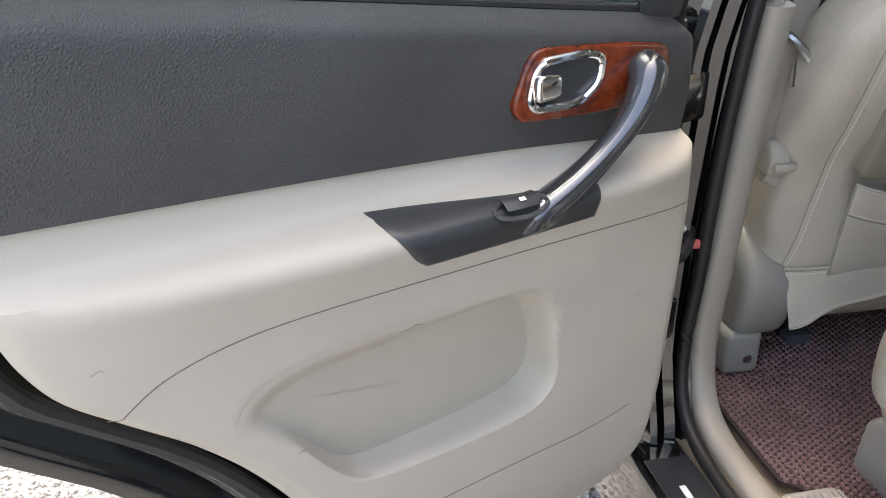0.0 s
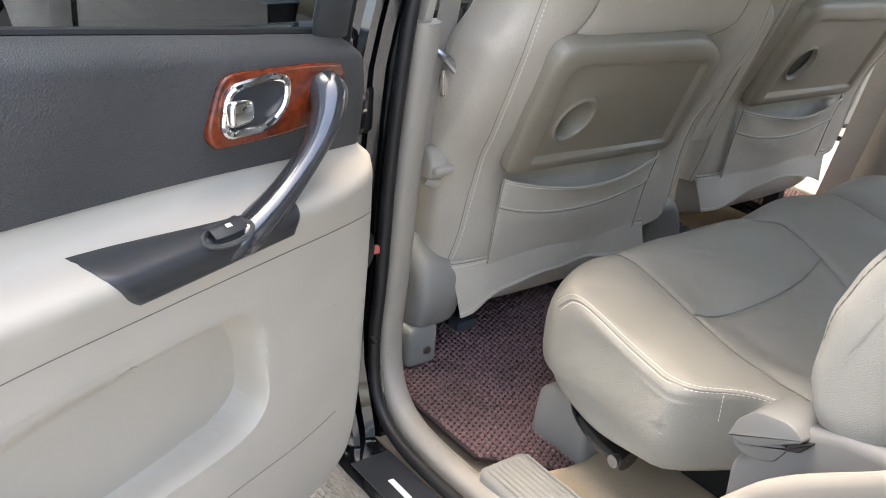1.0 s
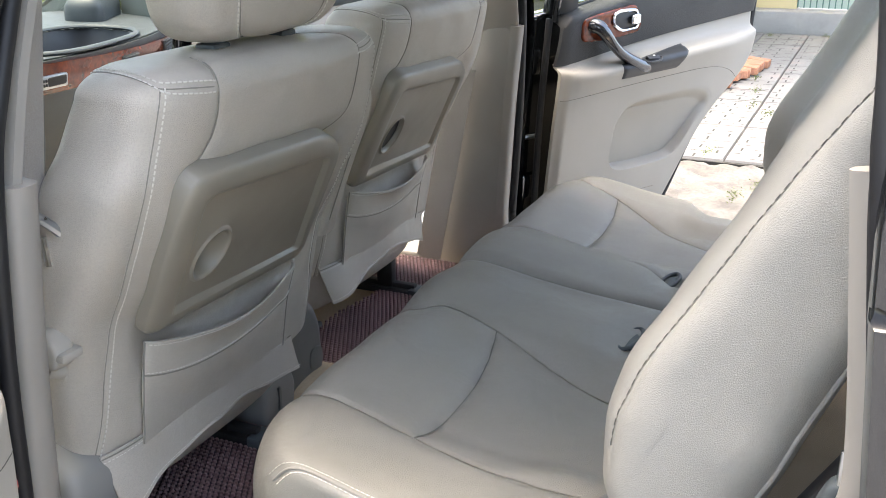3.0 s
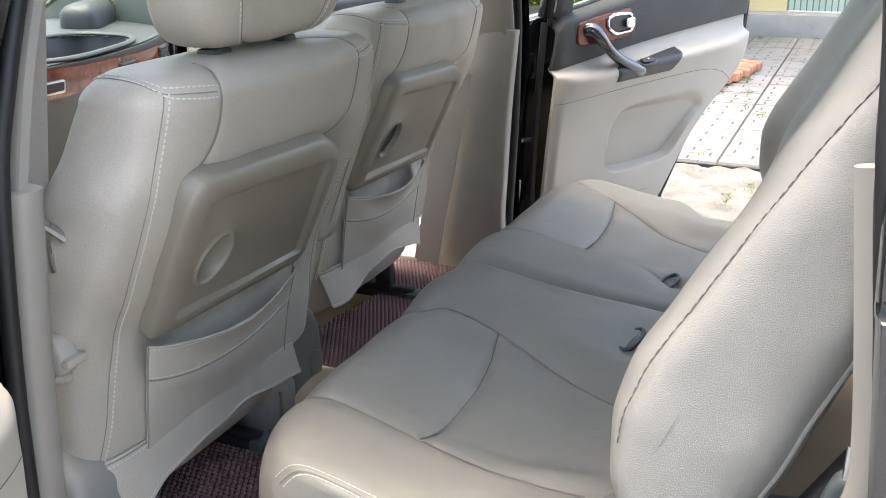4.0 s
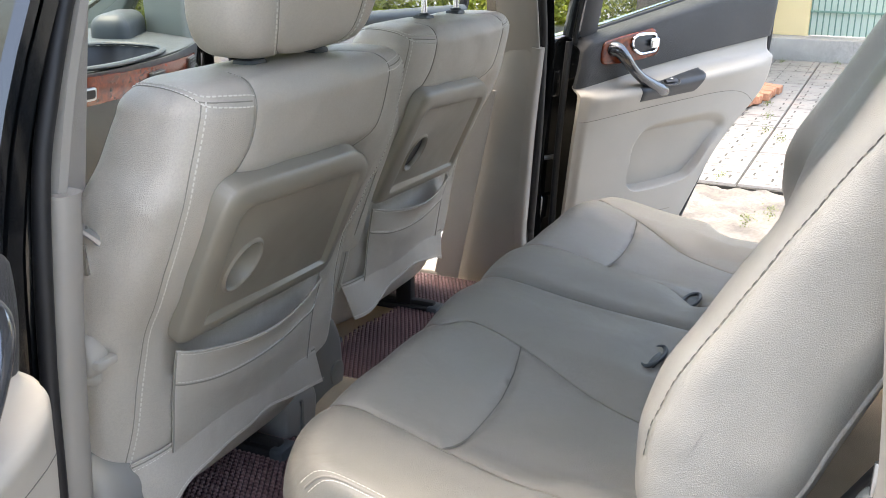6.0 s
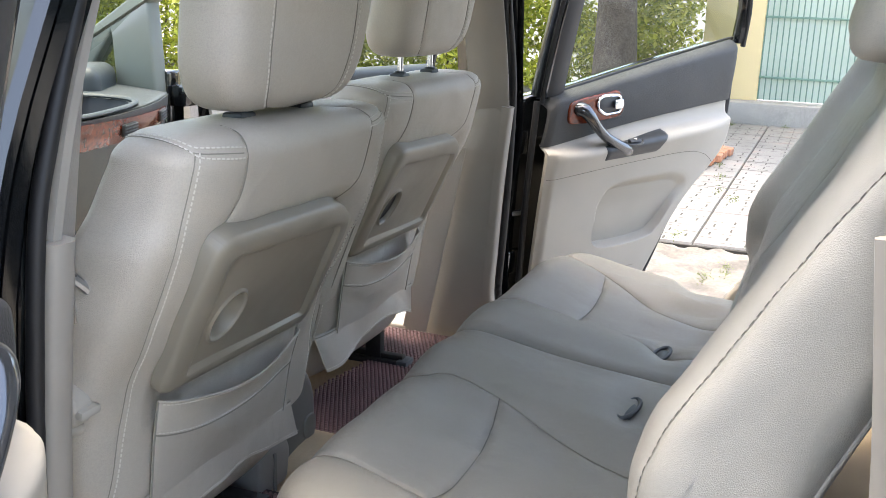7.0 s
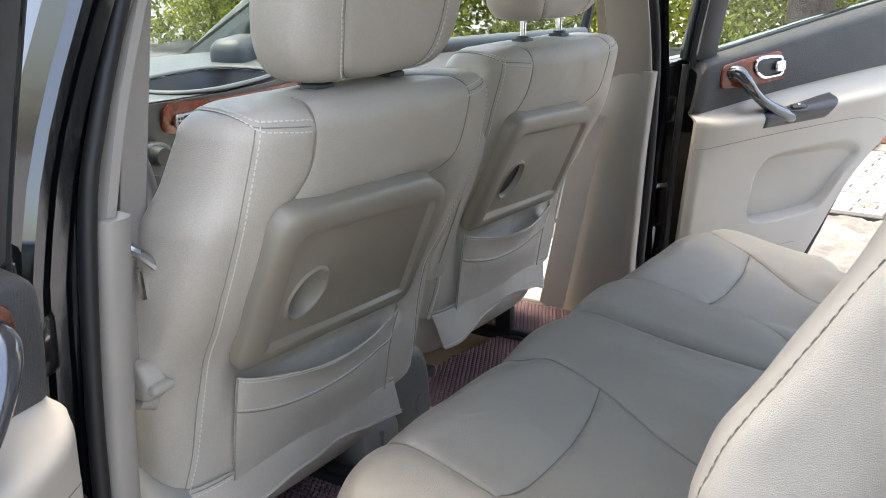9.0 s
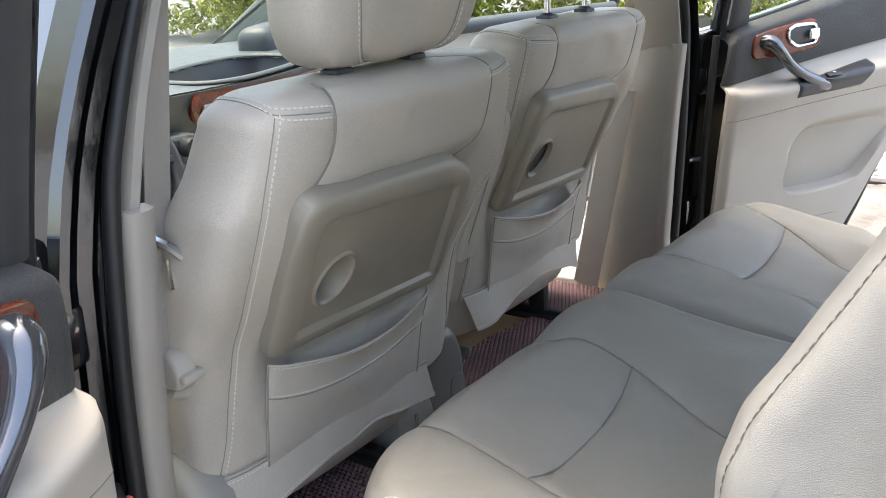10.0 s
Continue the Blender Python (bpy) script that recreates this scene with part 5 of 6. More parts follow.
def bench_rest(x0, x1, outer, seat):
    zs = np.linspace(0.70, 1.20, 120)
    sec = [(-0.690, 0.700), (-0.655, 0.690)] + list(zip(rest_front(zs), zs)) + [(-0.800, 1.228), (-0.835, 1.235), (-0.870, 1.215)] + [(-0.885 + 0.165 * t, 1.17 - 0.42 * t) for t in span(0, 1, 30)]
    sec = np.array(sec)
    d = np.r_[0, np.cumsum(np.linalg.norm(np.diff(np.r_[sec, sec[:1]], axis=0), axis=1))]
    s = np.linspace(0, d[-1], 330)[:-1]
    ring = np.r_[sec, sec[:1]]
    sec = np.stack([np.interp(s, d, ring[:, k]) for k in (0, 1)], 1)
    for _ in range(3):
        sec = (np.roll(sec, 1, 0) + 2 * sec + np.roll(sec, -1, 0)) / 4
    r0, r1 = (0.066, 0.025) if outer < 0 else (0.025, 0.066)
    turn = np.radians(np.linspace(0, 90, 28))
    xs = np.r_[x0 + r0 * (1 - np.cos(turn)), np.linspace(x0 + r0, x1 - r1, 90)[1:-1], (x1 - r1 * (1 - np.cos(turn)))[::-1]]
    cut = np.r_[r0 * (1 - np.sin(turn) ** 0.55), np.zeros(88), (r1 * (1 - np.sin(turn) ** 0.55))[::-1]]
    X, Y = np.meshgrid(xs, sec[:, 0], indexing="ij")
    Z = np.meshgrid(xs, sec[:, 1], indexing="ij")[1]
    C = np.repeat(cut[:, None], sec.shape[0], 1)
    inner = X - x0 if outer < 0 else x1 - X
    front = (Y > -0.70 + (0.97 - Z) * 0.45).astype(float)
    Y = Y - 0.045 * step(0.09, 0.19, inner) * step(0.70, 0.80, Z) * step(1.23, 1.10, Z) * front
    ax, az = Y - (-0.735 - 0.43 * (Z - 0.97)), Z - 0.97
    P = np.stack([X, Y - ax * C / 0.085, Z - az * C / 0.27], 2)
    lines = []
    if outer < 0:
        zt = np.linspace(0.80, 1.15, 14)
        yt = np.interp(zt, [0.80, 0.84, 0.886, 0.924, 0.979, 1.032, 1.081, 1.10, 1.15], [-0.592, -0.601, -0.616, -0.638, -0.670, -0.7015, -0.7375, -0.752, -0.785])
        lines = [along([(-0.682, y, z) for y, z in zip(yt, zt)])]
    N = net_normals(P, True)
    if lines:
        lines = [snapped(P, N, lines[0])]
        P, N = sewn(P, True, lines, 0.0016, 0.003, 0.0022, 0.016, 0.0009)
    rest = part("backrest", net_shape(P), LEATHER_DIMMED if outer < 0 else LEATHER_SHADED, seat, "grey-beige leatherette backrest with thick side bolster")
    if lines:
        line = snapped(P, N, lines[0], 0.0004)
        part("stitching", stitches(line, 0.0105, 0.0005), DARK_THREAD, rest, "dark stitching along the bolster")
        part("seam", tube(snapped(P, N, lines[0], -0.0003), 0.0006, 5), SEAM, rest)
        back = along([(-0.692, -0.700, 0.712), (-0.694, -0.735, 0.77), (-0.694, -0.765, 0.85), (-0.694, -0.80, 0.94)])
        part("welt", tube(snapped(P, N, back, 0.0006), 0.0026, 8), LEATHER_DIMMED, rest)
    hx = (x0 + x1) / 2
    def pad(w, v):
        t = math.radians(-90 + 180 * v)
        cz2, cr = math.copysign(abs(math.sin(t)) ** 0.62, math.sin(t)), abs(math.cos(t)) ** 0.38
        c, s = math.cos(w), math.sin(w)
        return hx + 0.135 * cr * math.copysign(abs(c) ** 0.66, c), -0.800 + 0.062 * cr * math.copysign(abs(s) ** 0.66, s) - 0.03 * cz2, 1.285 + 0.10 * cz2
    hr = part("headrest", grid(pad, [2 * math.pi * i / 48 for i in range(48)], span(0.001, 0.999, 26), close_u=True, caps=True), LEATHER, seat, "padded leatherette headrest")
    for sx in (-1, 1):
        part("post", tube([(hx + sx * 0.06, -0.83, 1.18), (hx + sx * 0.06, -0.82, 1.24)], 0.006, 10), CHROME, hr)
    return seat


bench_rest(-0.700, -0.005, -1, left_seat)
bench_rest(0.005, 0.655, 1, right_seat)


# ---- floor and sill ----
def coil_mat(name, outline_f, z, label):
    """A mat of short ribs laid in a lattice."""
    us, vs = span(0, 1, 25), span(0, 1, 13)
    mat = tagged(part(name, shell(lambda u, v, d: (*outline_f(u, v), z - d), us, vs, 0.006), MAT_BASE), label, "floor mat")
    return mat


near_mat = lambda u, v: (-0.725 + 0.55 * v + 0.05 * (1 - v) * (1 - math.sin(math.pi * u)) , -0.26 + (0.50 + 0.05 * v) * u)
far_mat = lambda u, v: (0.02 + 0.66 * u, -0.22 + 0.46 * v + 0.07 * u)


def lattice(area, z, inside_f, pitch=0.0098):
    verts, faces = [], []
    x0, y0, x1, y1 = area
    j, x = 0, x0
    jig = random.Random(3)
    while x < x1:
        y = y0 + (pitch / 2 if j % 2 else 0)
        while y < y1:
            if inside_f(x, y):
                a, b, h = pitch * 0.45, pitch * 0.46, 0.0030 + 0.0012 * jig.random()
                xo, yo = x, y
                x, y = x + pitch * jig.uniform(-0.05, 0.05), y + pitch * jig.uniform(-0.05, 0.05)
                k = len(verts)
                w = 0.5 if j % 2 else -0.5
                ring = [(-a, -b * 0.4), (-a * 0.4, -b), (a * 0.6, -b * 0.8), (a, b * 0.4), (a * 0.4, b), (-a * 0.6, b * 0.8)]
                verts += [(x + p, y + q, z) for p, q in ring] + [(x + p * 0.7, y + q * 0.6, z + h) for p, q in ring]
                faces += [(k + i, k + (i + 1) % 6, k + 6 + (i + 1) % 6, k + 6 + i) for i in range(6)] + [tuple(k + 6 + i for i in range(6))]
                x, y = xo, yo
            y += pitch
        x += pitch * 0.98
        j += 1
    return verts, faces


def in_near(x, y):
    return -0.712 < x < -0.17 and -0.25 < y < 0.27 and (x + 0.712) + (y + 0.25) > 0.10 and not (y > 0.16 and x < -0.62)


def in_far(x, y):
    edge = 0.225 + 0.03 * math.sin(7 * x) + 0.12 * float(step(0.42, 0.56, x)) - 0.03 * float(step(0.3, 0.05, x))
    return 0.03 < x < 0.69 and -0.21 < y < edge


m1 = coil_mat("floor_mat", lambda u, v: (-0.715 + 0.55 * v, max(-0.255, -0.15 - 0.55 * v) + (0.42 + max(-0.255, -0.15 - 0.55 * v) * -1 - 0.14) * u), 0.386, "dark maroon coil floor mat behind the driver's seat")
tagged(part("rib", lattice((-0.715, -0.255, -0.165, 0.275), 0.386, in_near), MAT, m1, soft=False), "raised maroon ribs", kind="stuff")
m2 = coil_mat("floor_mat", lambda u, v: (0.03 + 0.66 * u, -0.21 + (0.425 + 0.03 * math.sin(7 * (0.03 + 0.66 * u)) + 0.12 * float(step(0.42, 0.56, 0.03 + 0.66 * u)) - 0.03 * float(step(0.3, 0.05, 0.03 + 0.66 * u))) * v), 0.392, "dark maroon coil floor mat behind the passenger seat")
tagged(part("rib", lattice((0.03, -0.21, 0.69, 0.40), 0.392, in_far), MAT, m2, soft=False), "raised maroon ribs", kind="stuff")

step_plate = thing("sill_plate", (-0.70, -0.35, 0.37), "ribbed grey plastic sill plate inside the door opening", "sill plate", kind="structure")
part("body", box((-0.748, -0.46, 0.372), (-0.665, -0.195, 0.412), 0.012, 3), GREY, step_plate)
for i in range(9):
    x = -0.742 + 0.0085 * i
    part("rib", box((x, -0.44, 0.411), (x + 0.0045, -0.21, 0.414), 0.001, 1), GREY, step_plate)
film = thing("sill_film", (-0.83, -0.3, 0.365), "black carbon-pattern protective film on the painted sill", "sill film")
part("sheet", box((-0.862, -0.70, 0.3652), (-0.797, -0.052, 0.3672), 0.0005, 1), SCUFF, film)
for y0, y1 in ((-0.165, -0.112), (-0.235, -0.185), (-0.30, -0.255)):
    part("print", box((-0.838, y0, 0.3674), (-0.829, y1, 0.3678), 0, 1), WHITE, film, "plain white printed bar")


def carpet_sheet(u, v, d):
    x, y = -0.675 + 0.23 * u, -0.195 - 0.42 * v
    e = min(u, 1 - u, v * 2)
    return x, y - 0.02 * math.sin(5 * u), 0.372 + 0.034 * float(step(0, 0.25, e)) + 0.004 * noise.noise((x * 14, y * 14, 2)) - d


fixed("carpet_fold", shell(carpet_sheet, span(0, 1, 24), span(0, 1, 36), 0.004), CARPET, "beige carpet lifted in a fold below the bench", "carpet")


def loose_bits():
    # seat foot and bracket below the bench
    foot = thing("bench_foot", (-0.56, -0.25, 0.37), "grey plastic foot cover with black latch below the bench", "seat foot")
    part("cover", plate(rounded([(-0.135, 0.375), (-0.145, 0.47), (-0.21, 0.495), (-0.245, 0.46), (-0.25, 0.375)], 0.02, 4), -0.60, -0.50, 0.01, 3, axis=0), GREY, foot)
    part("latch", tube(spline([(-0.606, -0.232, 0.520), (-0.628, -0.262, 0.502), (-0.634, -0.310, 0.488), (-0.630, -0.356, 0.482)], 6), [0.012 + 0.0005 * i for i in range(19)], 14, flat=0.7), PAINT, foot, "black latch bracket")
    part("pin", tube([(-0.634, -0.348, 0.484), (-0.654, -0.348, 0.484)], 0.009, 14), STEEL, foot)
    rc = thing("recliner_cover", (-0.68, -0.58, 0.55), "grey plastic recliner cover with lever beside the bench", "recliner cover")
    part("body", plate(rounded([(-0.545, 0.40), (-0.538, 0.632), (-0.560, 0.662), (-0.592, 0.704), (-0.64, 0.731), (-0.70, 0.738), (-0.80, 0.742), (-0.80, 0.40)], [0.02, 0.02, 0.03, 0.04, 0.05, 0.04, 0.02, 0.02], 6), -0.704, -0.64, 0.014, 4, axis=0), GREY_DIMMED, rc)
    part("hood", plate(rounded([(-0.53, 0.40), (-0.535, 0.63), (-0.556, 0.676), (-0.61, 0.705), (-0.80, 0.73), (-0.80, 0.40)], [0.02, 0.03, 0.03, 0.05, 0.02, 0.02], 6), -0.652, -0.572, 0.014, 4, axis=0), GREY_DIMMED, rc)
    lever = part("lever", plate(rounded([(-0.537, 0.667), (-0.545, 0.692), (-0.564, 0.712), (-0.602, 0.720), (-0.620, 0.708), (-0.598, 0.692), (-0.562, 0.668)], [0.004, 0.007, 0.008, 0.010, 0.005, 0.008, 0.008], 5), -0.716, -0.655, 0.003, 2, axis=0), GREY_DIMMED, rc)
    part("grip", plate(rounded([(-0.540, 0.672), (-0.541, 0.655), (-0.558, 0.651), (-0.588, 0.659), (-0.603, 0.688), (-0.575, 0.684)], [0.004, 0.005, 0.006, 0.010, 0.005, 0.006], 5), -0.708, -0.650, 0.003, 2, axis=0), GREY_DIMMED, lever)
    # Thin black plate in place of the shaded gap below the lever.
    part("lever_gap_shade", plate(rounded([(-0.598, 0.683), (-0.601, 0.696), (-0.626, 0.708), (-0.614, 0.690)], 0.003, 3), -0.709, -0.660, 0.001, 1, axis=0), RUBBER, rc, "dark plate for the shade in the lever gap")
    # Added dark plate: fills the shaded gap behind the bolster, over the carpet.
    part("bracket", plate(rounded([(-0.66, 0.70), (-0.72, 0.73), (-0.80, 0.87), (-0.86, 0.97), (-0.98, 0.97), (-0.98, 0.45), (-0.66, 0.45)], 0.02, 3), -0.690, -0.664, 0.004, 2, axis=0), RUBBER, rc, "dark plate added for the shade behind the bolster")
    bk = thing("belt_buckle", (-0.71, -0.76, 0.80), "dark grey belt buckle and hook beside the bolster", "belt buckle")
    part("body", plate(rounded([(-0.766, 0.765), (-0.760, 0.805), (-0.772, 0.835), (-0.80, 0.832), (-0.80, 0.765)], 0.012, 4), -0.724, -0.704, 0.006, 3, axis=0), DASH, bk)
    part("tongue", box((-0.722, -0.795, 0.80), (-0.716, -0.775, 0.86), 0.002), STEEL, bk, "steel belt tongue")
    # belt of the driver's seat: webbing, guide hook, buckle anchor
    b = thing("seat_belt", (-0.70, 0.06, 0.72), "grey seat belt hanging at the middle pillar", "seat belt")
    web = lambda u, v, d: (-0.678 + 0.066 * v + 0.052 * (u - 0.5), 0.080 - 0.035 * v + 0.020 * (u - 0.5) + d, 0.76 + 0.62 * v)
    part("webbing", shell(web, span(0, 1, 5), span(0, 1, 16), 0.0018), BELT, b)
    part("hook", tube(spline([(-0.690, 0.085, 0.930), (-0.678, 0.062, 0.926), (-0.660, 0.050, 0.908), (-0.646, 0.044, 0.890)], 6), [0.006] * 18 + [0.0055], 8), STEEL, b, "bare steel belt guide")
    part("tongue", tube([(-0.662, 0.062, 0.895), (-0.659, 0.062, 0.858)], 0.004, 8), CHROME, b)
    part("anchor", join(plate(rounded([(0.062, 0.728), (0.056, 0.752), (0.072, 0.778), (0.098, 0.775), (0.10, 0.728)], 0.010, 4), -0.672, -0.640, 0.007, 3, axis=0), box((-0.670, 0.050, 0.740), (-0.636, 0.07, 0.752), 0.004)), TRIM, b, "beige plastic anchor cover")
    part("bolt", tube([(-0.665, 0.085, 0.726), (-0.645, 0.08, 0.718)], 0.011, 12), TRIM, b)
    fb = thing("seat_belt", (0.70, 0.15, 0.42), "grey-brown seat belt along the far middle pillar", "seat belt")
    fweb = lambda u, v, d: (0.716 - d - 0.012 * (1 - v), 0.224 - 0.090 * v + 0.066 * (u - 0.5), 0.375 + 0.50 * v)
    part("webbing", shell(fweb, span(0, 1, 5), span(0, 1, 12), 0.0018), BELT, fb)
    part("tongue", join(box((0.690, 0.112, 0.868), (0.70, 0.142, 0.90), 0.003), tube([(0.69, 0.105, 0.905), (0.69, 0.145, 0.895)], 0.004, 8)), STEEL, fb)
    # centre console end
    con = thing("centre_console", (-0.02, 0.3, 0.38), "grey centre console end between the front seats", "console")
    part("body", plate(rounded([(-0.09, 0.36), (-0.088, 0.50), (-0.06, 0.552), (0.02, 0.548), (0.048, 0.49), (0.054, 0.36)], 0.03, 5), 0.140, 0.62, 0.022, 5), CONSOLE, con)
    part("lid", plate(rounded([(-0.008, 0.405), (-0.008, 0.452), (0.036, 0.452), (0.036, 0.405)], 0.020, 5), 0.1365, 0.142, 0.002, 2), CONSOLE, con)
    # wiring by the near hinges and its red plug
    wire = thing("door_wiring", (-0.80, 0.03, 0.64), "black door wiring sleeve with a small red plug", "wiring")
    part("sleeve", tube(spline([(-0.795, 0.035, 0.675), (-0.81, 0.010, 0.667), (-0.83, -0.01, 0.662), (-0.86, -0.025, 0.672)], 6), 0.010, 8), RUBBER, wire)
    part("plug", box((-0.798, 0.012, 0.657), (-0.785, 0.022, 0.669), 0.003), PINK, wire)


loose_bits()


# ---- dashboard ----
def dashboard():
    d = thing("dashboard", (0.1, 1.0, 0.85), "grey-green dashboard with wood trim and top tray", "dashboard")
    fy = lambda x: 0.75 + 0.45 * max(x, 0) ** 2 + 0.10 * min(x, 0) ** 2
    fx = lambda u: -0.76 + 1.50 * u
    tops = lambda u, v, q: (fx(u), fy(fx(u)) + 0.005 + (1.42 - fy(fx(u))) * v, 0.950 + 0.022 * math.sin(math.pi * min(1, 0.12 + v * 0.6)) - 0.012 * u - q)
    tt = Matrix.Translation((0.25, 0.91, 0.960)) @ Matrix.Rotation(radians(16), 4, "Z") @ Matrix.Rotation(radians(2), 4, "X")
    inv = tt.inverted()

    def in_hole(p):
        q = inv @ Vector(p)
        return (abs(q.x) / 0.226) ** 2.86 + (abs(q.y) / 0.112) ** 2.86 < 1
    sheet = grid(lambda u, v: tops(u, v, 0), span(0, 1, 150), span(0, 1, 60))
    sheet = sheet[0], [f for f in sheet[1] if not all(in_hole(sheet[0][i]) for i in f)]
    part("top", sheet, DASH, d)
    part("face", shell(lambda u, v, q: (fx(u), fy(fx(u)) + 0.16 * (1 - v) ** 1.4 + q, 0.55 + 0.405 * v - 0.012 * u), span(0, 1, 30), span(0, 1, 16), 0.02), DASH, d)
    strip = lambda u, v, q: (-0.02 + 0.66 * u, fy(-0.02 + 0.66 * u) + 0.010 * (1 - v) - q - 0.004 * math.sin(math.pi * v), 0.914 - 0.011 * u + (0.064 - 0.022 * u) * (v - 0.5) * math.sqrt(max(0.02, 1 - max(0.0, 1 - u / 0.04) ** 2)))
    part("wood_strip", shell(strip, [0, 0.002, 0.005, 0.010, 0.017, 0.026, 0.036] + span(0.05, 1, 40), span(0, 1, 7), 0.005), WOOD, d, "red-brown burl wood strip")
    for c in (0.045, 0.33, 0.585):
        y = fy(c) - 0.004
        tm = Matrix.Translation((c, y, 0.908)) @ Matrix.Rotation(math.atan(0.9 * max(c, 0)), 4, "Z")
        if c < 0.1:
            bezel = part("bezel", placed(plate(rounded([(-0.040, -0.013), (-0.036, 0.014), (0.040, 0.014), (0.036, -0.013)], 0.006, 4), -0.008, 0.002, 0.003, 2), tm), STEEL, d, "thin metal bezel round a small display")
            part("display", placed(plate(rounded([(-0.020, -0.008), (-0.018, 0.010), (0.034, 0.010), (0.031, -0.008)], 0.005, 4), -0.0092, -0.002, 0.001, 1), tm), RUBBER, bezel, "dark display")
            for i in range(4):
                x, z = -0.033 + 0.007 * (i % 2), -0.007 + 0.009 * (i // 2)
                part("key", placed(box((x, -0.0100, z), (x + 0.005, -0.004, z + 0.006), 0.001, 1), tm), DARK_SMOOTH, bezel)
            continue
        vent = part("vent", placed(box((-0.042, -0.006, -0.014), (0.042, 0.004, 0.015), 0.005), tm), RUBBER, d, "dark air vent")
        for i in range(4):
            part("slat", placed(box((-0.037, -0.0085, -0.011 + 0.007 * i), (0.037, -0.0055, -0.0085 + 0.007 * i), 0.0008, 1), tm), DASH, vent)
    oval = lambda a, b, z: [tuple(tt @ Vector((a * math.copysign(abs(math.cos(w)) ** 0.7, math.cos(w)), b * math.copysign(abs(math.sin(w)) ** 0.7, math.sin(w)), z))) for w in [k * math.pi / 24 for k in range(48)]]
    tray = part("tray_rim", tube(oval(0.231, 0.116, -0.001), 0.008, 10, True, flat=0.7), DASH, d, "rim of the dashboard tray")
    rings = [oval(0.228, 0.113, 0.0), oval(0.212, 0.098, -0.050), oval(0.17, 0.07, -0.062)]
    bowl = grid(lambda u, v: rings[v][u], range(48), range(3), close_u=True)
    part("tray_hollow", (bowl[0], bowl[1] + [tuple(range(96, 144))]), DARK_SMOOTH, tray, "dark smooth tray bottom")
    part("corner_pod", placed(box((-0.12, -0.05, -0.05), (0.12, 0.05, 0.045), 0.035, 5), Matrix.Translation((0.63, 1.17, 0.975)) @ Matrix.Rotation(radians(28), 4, "Z")), DASH, d, "dark demister pod in the dashboard corner")
    # steering wheel
    w = thing("steering_wheel", (-0.37, 0.62, 0.85), "dark grey plastic steering wheel rim", "steering wheel")
    tm = Matrix.Translation((-0.37, 0.62, 0.86)) @ Matrix.Rotation(radians(65), 4, "X")
    ring = [tm @ Vector((0.185 * math.cos(a), 0.185 * math.sin(a), 0)) for a in [k * math.pi / 24 for k in range(48)]]
    part("rim", tube(ring, 0.015, 10, True), DARK_SMOOTH, w)
    part("hub", placed(box((-0.07, -0.06, -0.03), (0.07, 0.06, 0.02), 0.02, 3), tm), DARK_SMOOTH, w)
    for a in (0, math.pi, 1.5 * math.pi):
        part("spoke", tube([tm @ Vector((0.05 * math.cos(a), 0.05 * math.sin(a), -0.005)), tm @ Vector((0.182 * math.cos(a), 0.182 * math.sin(a), 0))], 0.014, 8), DARK_SMOOTH, w)
    c = thing("centre_stack", (-0.04, 0.74, 0.7), "dark centre controls with round knobs", "controls")
    part("panel", plate(rounded([(-0.16, 0.70), (-0.16, 0.875), (-0.02, 0.875), (0.0, 0.80), (-0.03, 0.70)], 0.03, 5), 0.728, 0.80, 0.01, 3), DASH, c)
    for x, z in ((-0.09, 0.80), (-0.06, 0.85), (-0.10, 0.75)):
        part("knob", tube([(x, 0.732, z), (x, 0.705, z)], [0.022, 0.018], 16), DARK_SMOOTH, c)


dashboard()


# ---- outdoors ----
ASPHALT = shader("gravelly_asphalt", (0.19, 0.19, 0.187), 0.9, vary=0.12, scale=1.5, grain=110, bump=1.0, fleck=0.75)
PAVER = shader("worn_paver", (0.185, 0.178, 0.165), 0.8, vary=0.12, scale=2.2, grain=90, bump=0.3, fleck=0.08, stain=((0.30, 0.19, 0.155), 1.3, 0.60))
GROUT = shader("joint_dirt", (0.035, 0.032, 0.026), 0.95, vary=0.2, scale=5)
CONCRETE = shader("broken_concrete", (0.115, 0.105, 0.092), 0.92, vary=0.35, scale=6, grain=60, bump=0.8, fleck=0.15, stain=((0.12, 0.11, 0.09), 7.0, 0.56))
YELLOW = shader("yellow_wall", (0.78, 0.62, 0.34), 0.85, vary=0.06, scale=1.2, grain=60, bump=0.25, stain=((0.48, 0.38, 0.24), 2.0, 0.68))
KERB = shader("granite_kerb", (0.30, 0.285, 0.26), 0.85, vary=0.15, scale=5, grain=240, bump=0.4, fleck=0.3)
GATE = shader("gate_paint", (0.66, 0.74, 0.64), 0.4, vary=0.06, scale=3)
GATE_BACK = shader("gate_bar", (0.16, 0.27, 0.21), 0.6, vary=0.06, scale=3)
BRICK = shader("old_brick", (0.40, 0.19, 0.11), 0.9, vary=0.25, scale=9, grain=120, bump=0.5, fleck=0.15)
BARK = shader("bark", (0.085, 0.07, 0.058), 0.95, vary=0.25, scale=9, grain=45, bump=1.0, fleck=0.2)


